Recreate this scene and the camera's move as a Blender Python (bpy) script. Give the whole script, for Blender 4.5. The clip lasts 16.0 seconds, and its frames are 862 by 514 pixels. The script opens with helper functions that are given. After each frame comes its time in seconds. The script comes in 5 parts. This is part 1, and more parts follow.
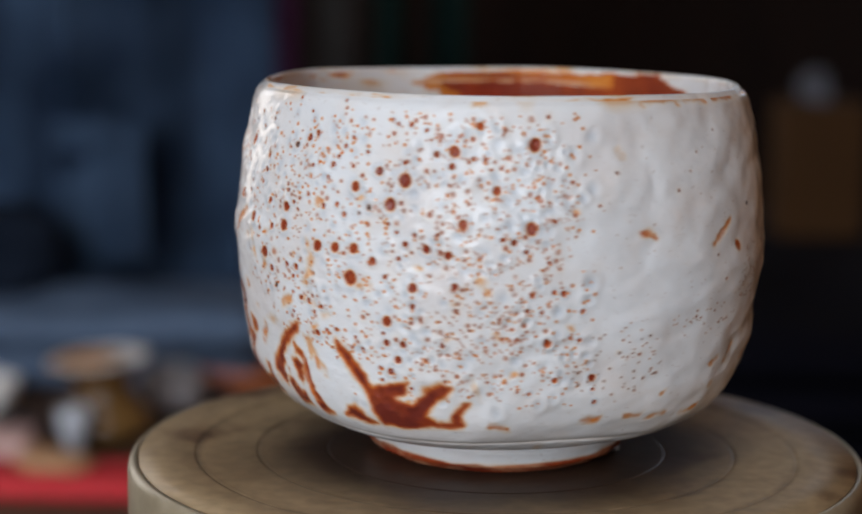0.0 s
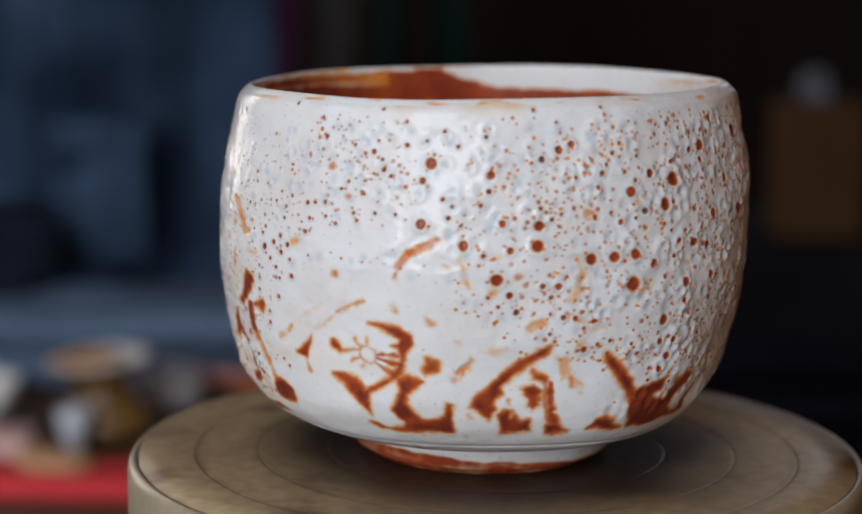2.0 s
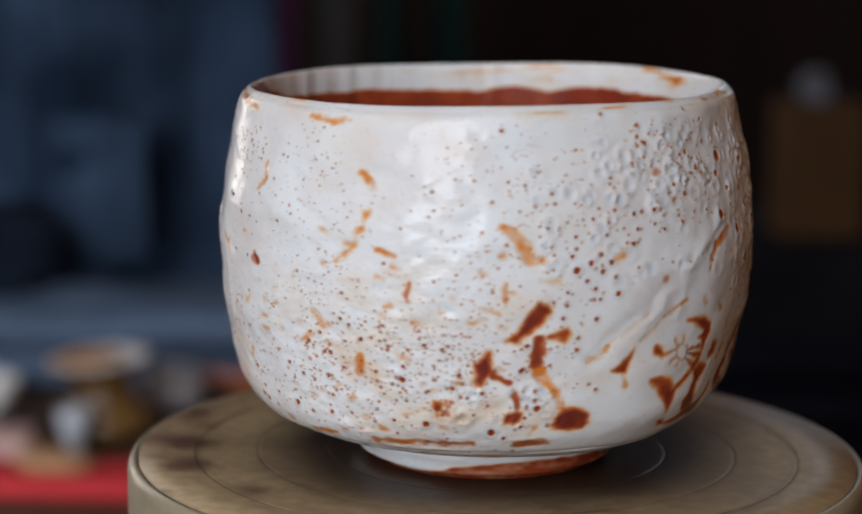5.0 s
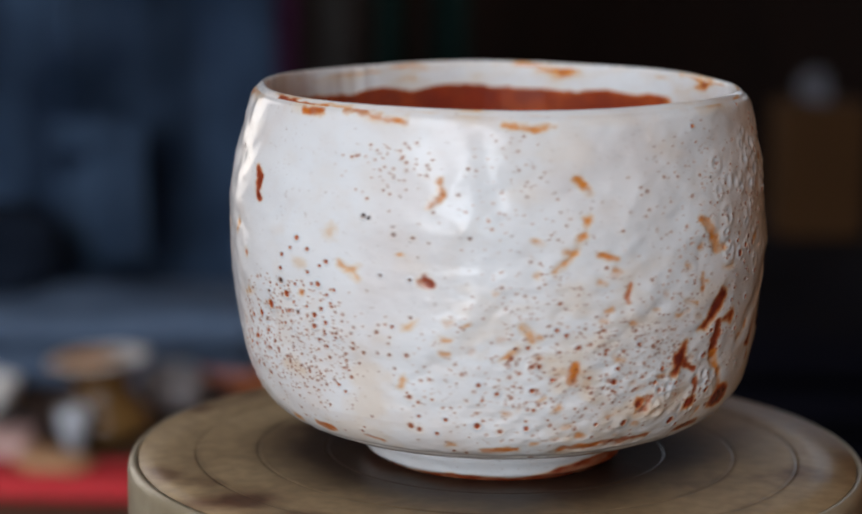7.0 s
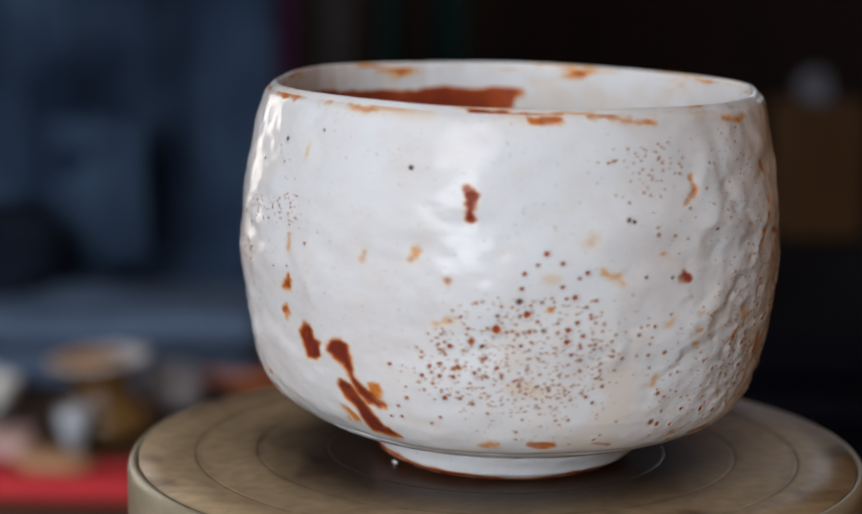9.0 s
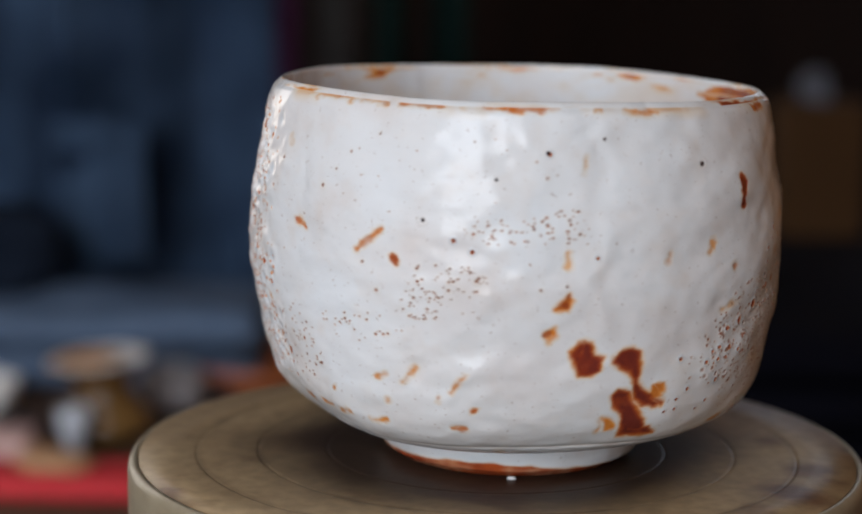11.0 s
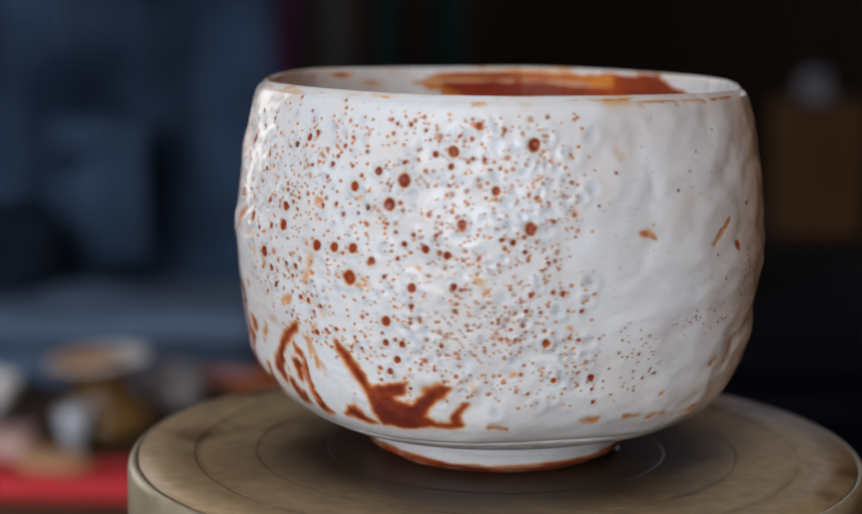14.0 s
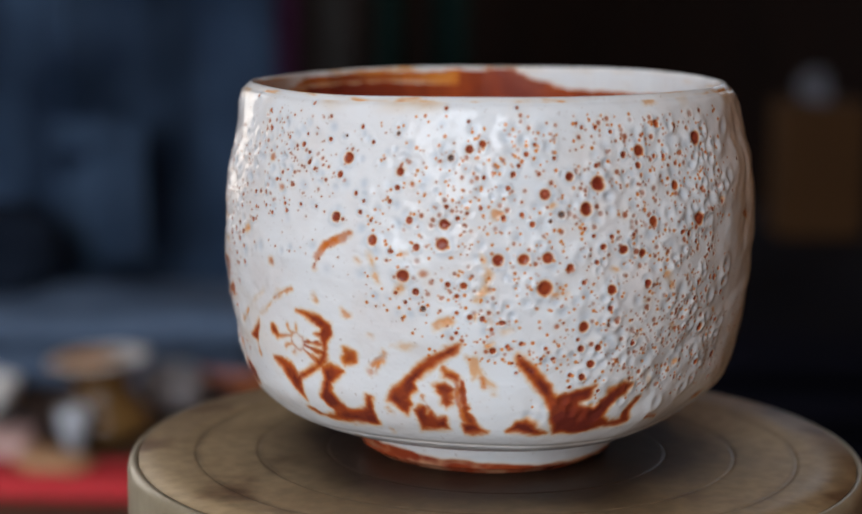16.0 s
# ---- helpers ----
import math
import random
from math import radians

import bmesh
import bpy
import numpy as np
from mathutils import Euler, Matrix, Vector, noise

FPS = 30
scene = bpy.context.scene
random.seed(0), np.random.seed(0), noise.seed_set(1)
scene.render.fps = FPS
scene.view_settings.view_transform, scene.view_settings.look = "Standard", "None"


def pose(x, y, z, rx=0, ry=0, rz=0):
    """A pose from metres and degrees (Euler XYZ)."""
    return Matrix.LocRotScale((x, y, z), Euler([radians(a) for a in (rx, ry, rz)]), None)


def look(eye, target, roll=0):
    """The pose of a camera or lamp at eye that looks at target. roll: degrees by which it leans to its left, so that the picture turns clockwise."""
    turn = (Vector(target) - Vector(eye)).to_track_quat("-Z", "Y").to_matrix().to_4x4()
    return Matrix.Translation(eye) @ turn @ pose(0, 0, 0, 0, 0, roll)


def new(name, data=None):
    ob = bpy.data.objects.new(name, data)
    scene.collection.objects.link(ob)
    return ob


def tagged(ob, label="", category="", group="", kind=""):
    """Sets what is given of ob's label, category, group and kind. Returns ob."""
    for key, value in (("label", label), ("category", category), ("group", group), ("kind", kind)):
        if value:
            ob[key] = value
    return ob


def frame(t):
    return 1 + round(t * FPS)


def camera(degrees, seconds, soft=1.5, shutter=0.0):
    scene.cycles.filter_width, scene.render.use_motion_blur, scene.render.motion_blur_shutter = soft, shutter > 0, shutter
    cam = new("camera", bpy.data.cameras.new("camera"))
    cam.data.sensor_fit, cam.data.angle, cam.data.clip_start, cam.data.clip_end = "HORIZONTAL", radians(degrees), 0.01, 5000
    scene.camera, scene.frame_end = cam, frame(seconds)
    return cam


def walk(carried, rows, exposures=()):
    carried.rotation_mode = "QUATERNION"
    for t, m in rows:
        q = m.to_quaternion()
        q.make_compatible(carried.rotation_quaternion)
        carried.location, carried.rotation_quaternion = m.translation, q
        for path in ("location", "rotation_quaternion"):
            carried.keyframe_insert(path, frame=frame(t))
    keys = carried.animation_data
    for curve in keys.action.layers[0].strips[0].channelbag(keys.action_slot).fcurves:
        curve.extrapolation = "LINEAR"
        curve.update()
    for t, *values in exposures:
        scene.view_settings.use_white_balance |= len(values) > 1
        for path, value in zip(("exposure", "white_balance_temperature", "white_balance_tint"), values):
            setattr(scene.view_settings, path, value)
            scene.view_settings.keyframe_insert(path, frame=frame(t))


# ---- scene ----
WT = 0.92            # height of the wheel's top face
TT = 0.74            # height of the worktable's top
EYE = Vector((0.0, -0.436, WT + 0.1206))
YAW, PITCH = -0.03577, 0.17258

cam = camera(25.30, 16.0, 1.8, 0.6)
AIM = EYE + Vector((math.sin(YAW) * math.cos(PITCH), math.cos(YAW) * math.cos(PITCH), -math.sin(PITCH)))
CAM_POSE = look(EYE, AIM, 0.63)
walk(cam, [(0.0, CAM_POSE), (16.0, CAM_POSE)], [(0.0, 0.0, 6350, 12), (16.0, 0.0, 6350, 12)])
cam.data.dof.use_dof = True
cam.data.dof.focus_distance = 0.404
cam.data.dof.aperture_fstop = 8.5

# ---- light: daylight through two workshop windows ----
world = bpy.data.worlds.new("sky")
scene.world = world
world.use_nodes = True
wn = world.node_tree.nodes
sky = wn.new("ShaderNodeTexSky")
sky.sky_type, sky.sun_disc = "NISHITA", False
sky.sun_elevation, sky.sun_rotation = radians(35), radians(200)
world.node_tree.links.new(sky.outputs[0], wn["Background"].inputs[0])
wn["Background"].inputs[1].default_value = 0.1


def window_lamp(name, m, w, h, watts, colour):
    d = bpy.data.lights.new(name, "AREA")
    d.shape, d.size, d.size_y, d.energy, d.color = "RECTANGLE", w, h, watts, colour
    o = new(name, d)
    o.matrix_world = m
    return o


# front window (behind the camera) and side window
window_lamp("daylight_front", look((-0.90, -2.28, 1.75), (-0.90, 0.0, 1.75)), 1.12, 1.6, 61.5, (0.89, 0.945, 1.0))
window_lamp("daylight_side", look((-1.68, 1.95, 1.45), (0.0, 1.95, 1.45)), 0.85, 1.4, 13.5, (1.0, 0.90, 0.79))
window_lamp("daylight_north", look((0.78, 2.58, 1.60), (0.78, 0.0, 1.60)), 0.6, 0.5, 0.95, (0.90, 0.95, 1.0))


# ---- materials ----
def mat(name, rough=0.6, metal=0.0, spec=0.5):
    m = bpy.data.materials.new(name)
    m.use_nodes = True
    b = m.node_tree.nodes["Principled BSDF"]
    b.inputs["Roughness"].default_value, b.inputs["Metallic"].default_value = rough, metal
    b.inputs["Specular IOR Level"].default_value = spec
    return m, m.node_tree.nodes, m.node_tree.links, b


def noise_node(nodes, links, scale, detail=5, coord="Object", stretch=(1, 1, 1)):
    tc, mp, n = nodes.new("ShaderNodeTexCoord"), nodes.new("ShaderNodeMapping"), nodes.new("ShaderNodeTexNoise")
    mp.inputs["Scale"].default_value = stretch
    n.inputs["Scale"].default_value, n.inputs["Detail"].default_value = scale, detail
    links.new(tc.outputs[coord], mp.inputs[0])
    links.new(mp.outputs[0], n.inputs["Vector"])
    return n


def ramp_node(nodes, links, src, stops):
    r = nodes.new("ShaderNodeValToRGB")
    while len(r.color_ramp.elements) < len(stops):
        r.color_ramp.elements.new(0.5)
    for e, (p, c) in zip(r.color_ramp.elements, stops):
        e.position, e.color = p, (*c, 1)
    links.new(src, r.inputs[0])
    return r


def mix_node(nodes, links, fac, a, b, blend="MIX"):
    m = nodes.new("ShaderNodeMix")
    m.data_type, m.blend_type = "RGBA", blend
    for value, i in ((fac, 0), (a, 6), (b, 7)):
        if isinstance(value, (int, float)):
            m.inputs[i].default_value = value
        elif isinstance(value, tuple):
            m.inputs[i].default_value = (*value, 1)
        else:
            links.new(value, m.inputs[i])
    return m.outputs[2]


def bump_node(nodes, links, height, strength, distance, bsdf):
    b = nodes.new("ShaderNodeBump")
    b.inputs["Strength"].default_value, b.inputs["Distance"].default_value = strength, distance
    links.new(height, b.inputs["Height"])
    links.new(b.outputs[0], bsdf.inputs["Normal"])
    return b


def grainy(name, c1, c2, rough=0.7, scale=12.0, fine=140.0, bump=0.2, dist=0.002, metal=0.0, stretch=(1, 1, 1), coord="Object", spec=0.5):
    """Two colours mixed at two scales, with fine relief."""
    m, n, l, b = mat(name, rough, metal, spec)
    big, small = noise_node(n, l, scale, 4, coord, stretch), noise_node(n, l, fine, 3, coord, stretch)
    add = n.new("ShaderNodeMath")
    add.operation = "MULTIPLY_ADD"
    add.inputs[1].default_value = 0.35
    l.new(small.outputs[0], add.inputs[0])
    l.new(big.outputs[0], add.inputs[2])
    r = ramp_node(n, l, add.outputs[0], [(0.42, c1), (0.92, c2)])
    l.new(r.outputs[0], b.inputs["Base Color"])
    bump_node(n, l, small.outputs[0], bump, dist, b)
    return m


M_PLASTER = grainy("plaster", (0.30, 0.28, 0.25), (0.42, 0.39, 0.35), 0.9, 3, 60)
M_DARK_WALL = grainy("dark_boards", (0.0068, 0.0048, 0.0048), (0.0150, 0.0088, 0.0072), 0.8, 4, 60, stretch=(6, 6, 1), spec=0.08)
# warm colours of the unseen side walls, chosen to bounce tinted light
M_WARM_PLASTER = grainy("warm_plaster", (0.46, 0.33, 0.27), (0.58, 0.44, 0.37), 0.9, 3, 60)
M_OCHRE_BOUNCE = grainy("ochre_bounce", (0.37, 0.160, 0.048), (0.47, 0.225, 0.076), 0.9, 3, 60)
M_FLOOR = grainy("concrete", (0.10, 0.09, 0.08), (0.18, 0.17, 0.15), 0.85, 3, 80)
M_CEILING = grainy("ceiling_paint", (0.25, 0.24, 0.22), (0.36, 0.34, 0.31), 0.9, 3, 70)
M_TABLE = grainy("table_wood", (0.05, 0.028, 0.015), (0.13, 0.075, 0.04), 0.55, 8, 90, stretch=(1, 8, 8))
M_FRAME = grainy("window_frame_wood", (0.30, 0.22, 0.14), (0.45, 0.35, 0.24), 0.6, 8, 90)
M_DENIM = grainy("blue_denim", (0.011, 0.022, 0.050), (0.082, 0.140, 0.242), 0.9, 14, 900, 0.3, 0.001, spec=0.08)
M_DENIM_PALE = grainy("faded_denim", (0.058, 0.090, 0.148), (0.110, 0.157, 0.236), 0.9, 14, 900, 0.3, 0.001, spec=0.08)
# lighter copy of the apron's denim, for its bright fold
M_DENIM_BRIGHT = grainy("brighter_denim", (0.030, 0.056, 0.108), (0.085, 0.142, 0.240), 0.9, 14, 900, 0.3, 0.001, spec=0.08)
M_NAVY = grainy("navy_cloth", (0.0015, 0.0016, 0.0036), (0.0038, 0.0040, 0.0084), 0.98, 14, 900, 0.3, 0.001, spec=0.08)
M_DUSK = grainy("dark_blue_cloth", (0.005, 0.008, 0.015), (0.011, 0.017, 0.030), 0.95, 14, 900, 0.3, 0.001, spec=0.08)
M_PURPLE = grainy("purple_cloth", (0.060, 0.016, 0.054), (0.100, 0.028, 0.088), 0.9, 14, 900, 0.3, 0.001, spec=0.08)
M_GREY_CLOTH = grainy("grey_brown_cloth", (0.034, 0.031, 0.030), (0.060, 0.055, 0.052), 0.9, 14, 900, 0.3, 0.001, spec=0.08)
M_GREEN_CLOTH = grainy("dark_green_cloth", (0.004, 0.013, 0.012), (0.010, 0.026, 0.023), 0.9, 14, 900, 0.3, 0.001, spec=0.08)
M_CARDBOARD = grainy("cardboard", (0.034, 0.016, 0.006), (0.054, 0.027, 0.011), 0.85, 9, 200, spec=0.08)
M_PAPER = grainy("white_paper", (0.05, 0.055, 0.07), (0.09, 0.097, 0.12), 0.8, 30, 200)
M_RED = grainy("red_cloth", (0.48, 0.030, 0.038), (0.70, 0.060, 0.070), 0.85, 14, 900, spec=0.08)
M_PINK = grainy("pink_paper", (0.58, 0.38, 0.36), (0.74, 0.52, 0.48), 0.8, 20, 200)
M_TAN = grainy("tan_clay", (0.40, 0.215, 0.105), (0.56, 0.33, 0.175), 0.8, 30, 200)
M_AMBER = grainy("amber_glaze", (0.52, 0.25, 0.085), (0.70, 0.40, 0.16), 0.4, 30, 200)
M_CREAM = grainy("cream_glaze", (0.80, 0.79, 0.76), (0.92, 0.915, 0.90), 0.35, 25, 200)
M_PALE_BLUE = grainy("pale_blue_glaze", (0.42, 0.47, 0.53), (0.56, 0.61, 0.66), 0.35, 25, 200)
M_BLACK = grainy("black_rubber", (0.008, 0.008, 0.009), (0.016, 0.016, 0.017), 0.6, 30, 200)
M_OLIVE = grainy("olive_glaze", (0.070, 0.036, 0.012), (0.19, 0.105, 0.032), 0.22, 30, 200, 0.1)
M_GREY_CLAY = grainy("grey_glaze", (0.22, 0.215, 0.225), (0.40, 0.39, 0.41), 0.45, 30, 200)
M_ORANGE = grainy("orange_clay", (0.28, 0.070, 0.020), (0.42, 0.12, 0.036), 0.7, 30, 200)


# ---- mesh helpers ----
def part(name, bm, material, parent=None, label="", smooth=True):
    """Links a bmesh as one mesh object, under a thing where one is given."""
    me = bpy.data.meshes.new(name)
    bm.to_mesh(me)
    bm.free()
    return link_mesh(name, me, material, parent, label, smooth)


def link_mesh(name, me, material, parent=None, label="", smooth=True):
    me.materials.append(material)
    if smooth:
        me.polygons.foreach_set("use_smooth", np.ones(len(me.polygons), bool))
    ob = new(name, me)
    if parent:
        ob.parent = parent
    if label:
        tagged(ob, label)
    return ob


def thing(name, x, y, z, rz=0, label="", category="", group="", kind=""):
    ob = new(name)
    ob.empty_display_size = 0.05
    ob.matrix_world = pose(x, y, z, 0, 0, rz)
    return tagged(ob, label, category, group, kind)


def box_bm(sx, sy, sz, bevel=0.0, at=(0, 0, 0), bm=None):
    own = bm is None
    bm = bmesh.new() if own else bm
    r = bmesh.ops.create_cube(bm, size=1, matrix=Matrix.Translation(at) @ Matrix.Diagonal((sx, sy, sz, 1)))
    if bevel:
        edges = {e for v in r["verts"] for e in v.link_edges}
        bmesh.ops.bevel(bm, geom=list(edges), offset=bevel, segments=3, profile=0.6, affect="EDGES")
    return bm


def lathe_bm(profile, n=64, wobble=0.0, seed=0):
    """Spins (r, z) pairs round the z axis; wobble makes it hand-thrown."""
    bm = bmesh.new()
    rings = []
    for r, z in profile:
        ring = []
        for i in range(n):
            a = 2 * math.pi * i / n
            k = 1 + wobble * noise.noise((math.cos(a) * 1.3 + seed, math.sin(a) * 1.3, z * 14))
            ring.append(bm.verts.new((r * k * math.cos(a), r * k * math.sin(a), z)))
        rings.append(ring)
    for a, b in zip(rings, rings[1:]):
        for i in range(n):
            bm.faces.new((a[i], a[(i + 1) % n], b[(i + 1) % n], b[i]))
    bm.faces.new(list(reversed(rings[0])))
    bm.faces.new(rings[-1])
    return bm


def sheet_bm(w, h, folds, nx=60, ny=60, thick=0.003):
    """A hanging cloth in the xz plane, its top at z 0; folds(u, v) gives how far it stands out."""
    bm = bmesh.new()
    rows = [[bm.verts.new((w * (i / nx - 0.5), folds(i / nx, j / ny), -h * j / ny)) for i in range(nx + 1)] for j in range(ny + 1)]
    for a, b in zip(rows, rows[1:]):
        for i in range(nx):
            bm.faces.new((a[i], b[i], b[i + 1], a[i + 1]))
    bmesh.ops.solidify(bm, geom=bm.faces[:], thickness=thick)
    return bm


def wall_with_opening(name, along, span, height, hole, at, material):
    """A 12 cm wall; along 'x' or 'y'; hole (a0, a1, z0, z1) or None; at: the fixed coordinate of its middle."""
    bm = bmesh.new()
    a0, a1 = span
    pieces = [(a0, a1, 0, height)] if hole is None else [
        (a0, hole[0], 0, height), (hole[1], a1, 0, height), (hole[0], hole[1], 0, hole[2]), (hole[0], hole[1], hole[3], height)]
    for p0, p1, z0, z1 in pieces:
        c, s = ((p0 + p1) / 2, (z0 + z1) / 2), (p1 - p0, z1 - z0)
        if along == "x":
            box_bm(s[0], 0.12, s[1], 0, (c[0], at, c[1]), bm)
        else:
            box_bm(0.12, s[0], s[1], 0, (at, c[0], c[1]), bm)
    return tagged(part(name, bm, material, None, "", False), "unseen plastered workshop wall" if material in (M_PLASTER, M_OCHRE_BOUNCE, M_WARM_PLASTER) else "dark boarded workshop wall", "wall", kind="structure")


# ---- the workshop's shell ----
tagged(part("floor", box_bm(3.3, 5.2, 0.1, 0, (-0.15, 0.2, -0.05)), M_FLOOR, smooth=False), "worn grey concrete workshop floor", "floor", kind="structure")
tagged(part("ceiling", box_bm(3.3, 5.2, 0.1, 0, (-0.15, 0.2, 2.75)), M_CEILING, smooth=False), "plain pale workshop ceiling", "ceiling", kind="structure")
wall_with_opening("wall_south", "x", (-1.8, 1.5), 2.7, (-1.51, -0.29, 0.90, 2.60), -2.34, M_PLASTER)
# side walls out of view, added to throw warm light onto the bowl
wall_with_opening("wall_west", "y", (-2.28, 2.68), 2.7, (1.475, 2.425, 0.70, 2.20), -1.74, M_WARM_PLASTER)
wall_with_opening("bounce_wall_east", "y", (-2.28, 2.68), 2.7, None, 1.44, M_OCHRE_BOUNCE)
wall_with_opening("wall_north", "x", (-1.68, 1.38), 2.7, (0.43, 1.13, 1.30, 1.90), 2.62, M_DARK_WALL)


def window_unit(name, w, h, m, cols, rows):
    win = tagged(new(name), "wooden workshop window with bright daylight outside", "window", kind="structure")
    win.matrix_world = m
    bm = bmesh.new()
    for x in (-w / 2 + 0.025, w / 2 - 0.025):
        box_bm(0.05, 0.07, h, 0.004, (x, 0, 0), bm)
    for z in (-h / 2 + 0.025, h / 2 - 0.025):
        box_bm(w - 0.1, 0.07, 0.05, 0.004, (0, 0, z), bm)
    part("window_frame", bm, M_FRAME, win)
    for i in range(1, cols):
        part("mullion", box_bm(0.03, 0.045, h - 0.1, 0.003, (-w / 2 + w * i / cols, 0, 0)), M_FRAME, win)
    for j in range(1, rows):
        part("glazing_bar", box_bm(w - 0.1, 0.041, 0.026, 0.003, (0, 0, -h / 2 + h * j / rows)), M_FRAME, win)
    part("window_sill", box_bm(w + 0.06, 0.12, 0.03, 0.004, (0, 0.045, -h / 2 - 0.012)), M_FRAME, win)
    return win


window_unit("window_1", 1.22, 1.7, pose(-0.90, -2.36, 1.75), 2, 2)
window_unit("window_2", 0.95, 1.5, pose(-1.76, 1.95, 1.45, 0, 0, -90), 2, 1)
window_unit("window_3", 0.7, 0.6, pose(0.78, 2.64, 1.60, 0, 0, 180), 2, 1)


# ---- the worktable ----
table = thing("worktable", 0.0, 0.42, 0, 0, "dark-stained wooden worktable with scuffed plank top", "table")
for i in range(6):
    part("plank", box_bm(2.6, 0.308, 0.04, 0.004, (0, -0.775 + 0.31 * i, TT - 0.02)), M_TABLE, table)
for x in (-1.18, 1.18):
    for y in (-0.80, 0.80):
        part("leg", box_bm(0.07, 0.07, TT - 0.04, 0.005, (x, y, (TT - 0.04) / 2)), M_TABLE, table)
    part("rail", box_bm(0.04, 1.52, 0.09, 0.004, (x, 0, TT - 0.10)), M_TABLE, table)

# ---- the turning wheel ----

def wheel_material():
    m, n, l, b = mat("worn_bronze_wheel", 0.42, 0.0, 0.18)
    big = noise_node(n, l, 22, 6)
    fine = noise_node(n, l, 260, 4)
    base = ramp_node(n, l, big.outputs[0], [(0.32, (0.290, 0.204, 0.112)), (0.52, (0.335, 0.243, 0.138)), (0.72, (0.375, 0.280, 0.165))])
    stain = noise_node(n, l, 34, 4, "Object", (1, 1, 1))
    stain_r = ramp_node(n, l, stain.outputs[0], [(0.57, (0, 0, 0)), (0.68, (0.75, 0.75, 0.75))])
    c = mix_node(n, l, stain_r.outputs[0], base.outputs[0], (0.095, 0.042, 0.022))
    for x, y, r in ((0.043, 0.0585, 0.008), (0.050, 0.0608, 0.005), (0.027, 0.067, 0.006), (0.035, 0.069, 0.004), (0.0005, 0.0665, 0.004)):
        tcs, far_off = n.new("ShaderNodeTexCoord"), n.new("ShaderNodeVectorMath")
        far_off.operation, far_off.inputs[1].default_value = "DISTANCE", (x, y, 0)
        l.new(tcs.outputs["Object"], far_off.inputs[0])
        ragged = n.new("ShaderNodeMath")
        ragged.operation, ragged.inputs[1].default_value = "MULTIPLY_ADD", 0.016
        l.new(stain.outputs[0], ragged.inputs[0])
        l.new(far_off.outputs["Value"], ragged.inputs[2])
        blot = ramp_node(n, l, ragged.outputs[0], [(r + 0.0055, (0.8, 0.8, 0.8)), (r + 0.0085, (0, 0, 0))])
        c = mix_node(n, l, blot.outputs[0], c, (0.085, 0.034, 0.022))
    # middle of the head: reddish-brown stain, darkened with the bowl's shade painted in
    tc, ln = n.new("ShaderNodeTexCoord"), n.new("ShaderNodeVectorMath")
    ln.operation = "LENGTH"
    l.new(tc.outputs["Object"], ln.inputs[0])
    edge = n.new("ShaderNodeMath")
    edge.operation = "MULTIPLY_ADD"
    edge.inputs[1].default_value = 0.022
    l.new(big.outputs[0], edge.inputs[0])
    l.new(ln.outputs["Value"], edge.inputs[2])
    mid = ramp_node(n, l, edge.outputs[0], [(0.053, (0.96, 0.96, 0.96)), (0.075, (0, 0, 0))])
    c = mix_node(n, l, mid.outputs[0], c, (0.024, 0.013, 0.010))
    # thin dark lines along the turned grooves, broken here and there
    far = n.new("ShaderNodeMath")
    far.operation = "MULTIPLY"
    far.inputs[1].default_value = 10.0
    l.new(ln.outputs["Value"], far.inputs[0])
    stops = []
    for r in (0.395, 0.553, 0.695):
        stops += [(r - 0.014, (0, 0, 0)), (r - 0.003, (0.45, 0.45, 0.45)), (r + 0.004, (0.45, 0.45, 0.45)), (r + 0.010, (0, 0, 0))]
    groove_r = ramp_node(n, l, far.outputs[0], stops)
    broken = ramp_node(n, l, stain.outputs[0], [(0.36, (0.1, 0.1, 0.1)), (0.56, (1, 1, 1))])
    lines = mix_node(n, l, 1.0, groove_r.outputs[0], broken.outputs[0], "MULTIPLY")
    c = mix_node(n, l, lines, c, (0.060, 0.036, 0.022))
    f2 = ramp_node(n, l, fine.outputs[0], [(0.35, (0.82, 0.82, 0.82)), (0.65, (1.1, 1.1, 1.1))])
    c = mix_node(n, l, 1.0, c, f2.outputs[0], "MULTIPLY")
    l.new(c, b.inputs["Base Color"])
    rr = ramp_node(n, l, big.outputs[0], [(0.3, (0.30, 0.30, 0.30)), (0.66, (0.50, 0.50, 0.50))])
    l.new(rr.outputs[0], b.inputs["Roughness"])
    bump_node(n, l, fine.outputs[0], 0.15, 0.0006, b)
    return m


M_WHEEL = wheel_material()
M_WHEEL_EDGE = grainy("pale_worn_edge", (0.20, 0.165, 0.105), (0.33, 0.285, 0.20), 0.36, 40, 260, 0.15, 0.0006)
M_IRON = grainy("cast_iron", (0.05, 0.05, 0.05), (0.11, 0.105, 0.10), 0.5, 30, 200, 0.2, 0.001)


def groove_profile(radii, r0, r1, depth=0.00014):
    """Top face from r0 to r1 with a turned groove at each radius."""
    out = [(r0, 0.0)]
    for r in radii:
        out += [(r - 0.0030, 0.0), (r - 0.0007, 0.0), (r - 0.0005, 0.0), (r - 0.0002, -depth), (r + 0.0002, -depth), (r + 0.0005, 0.0), (r + 0.0007, 0.0), (r + 0.0030, 0.0)]
    return out + [(r1, 0.0)]


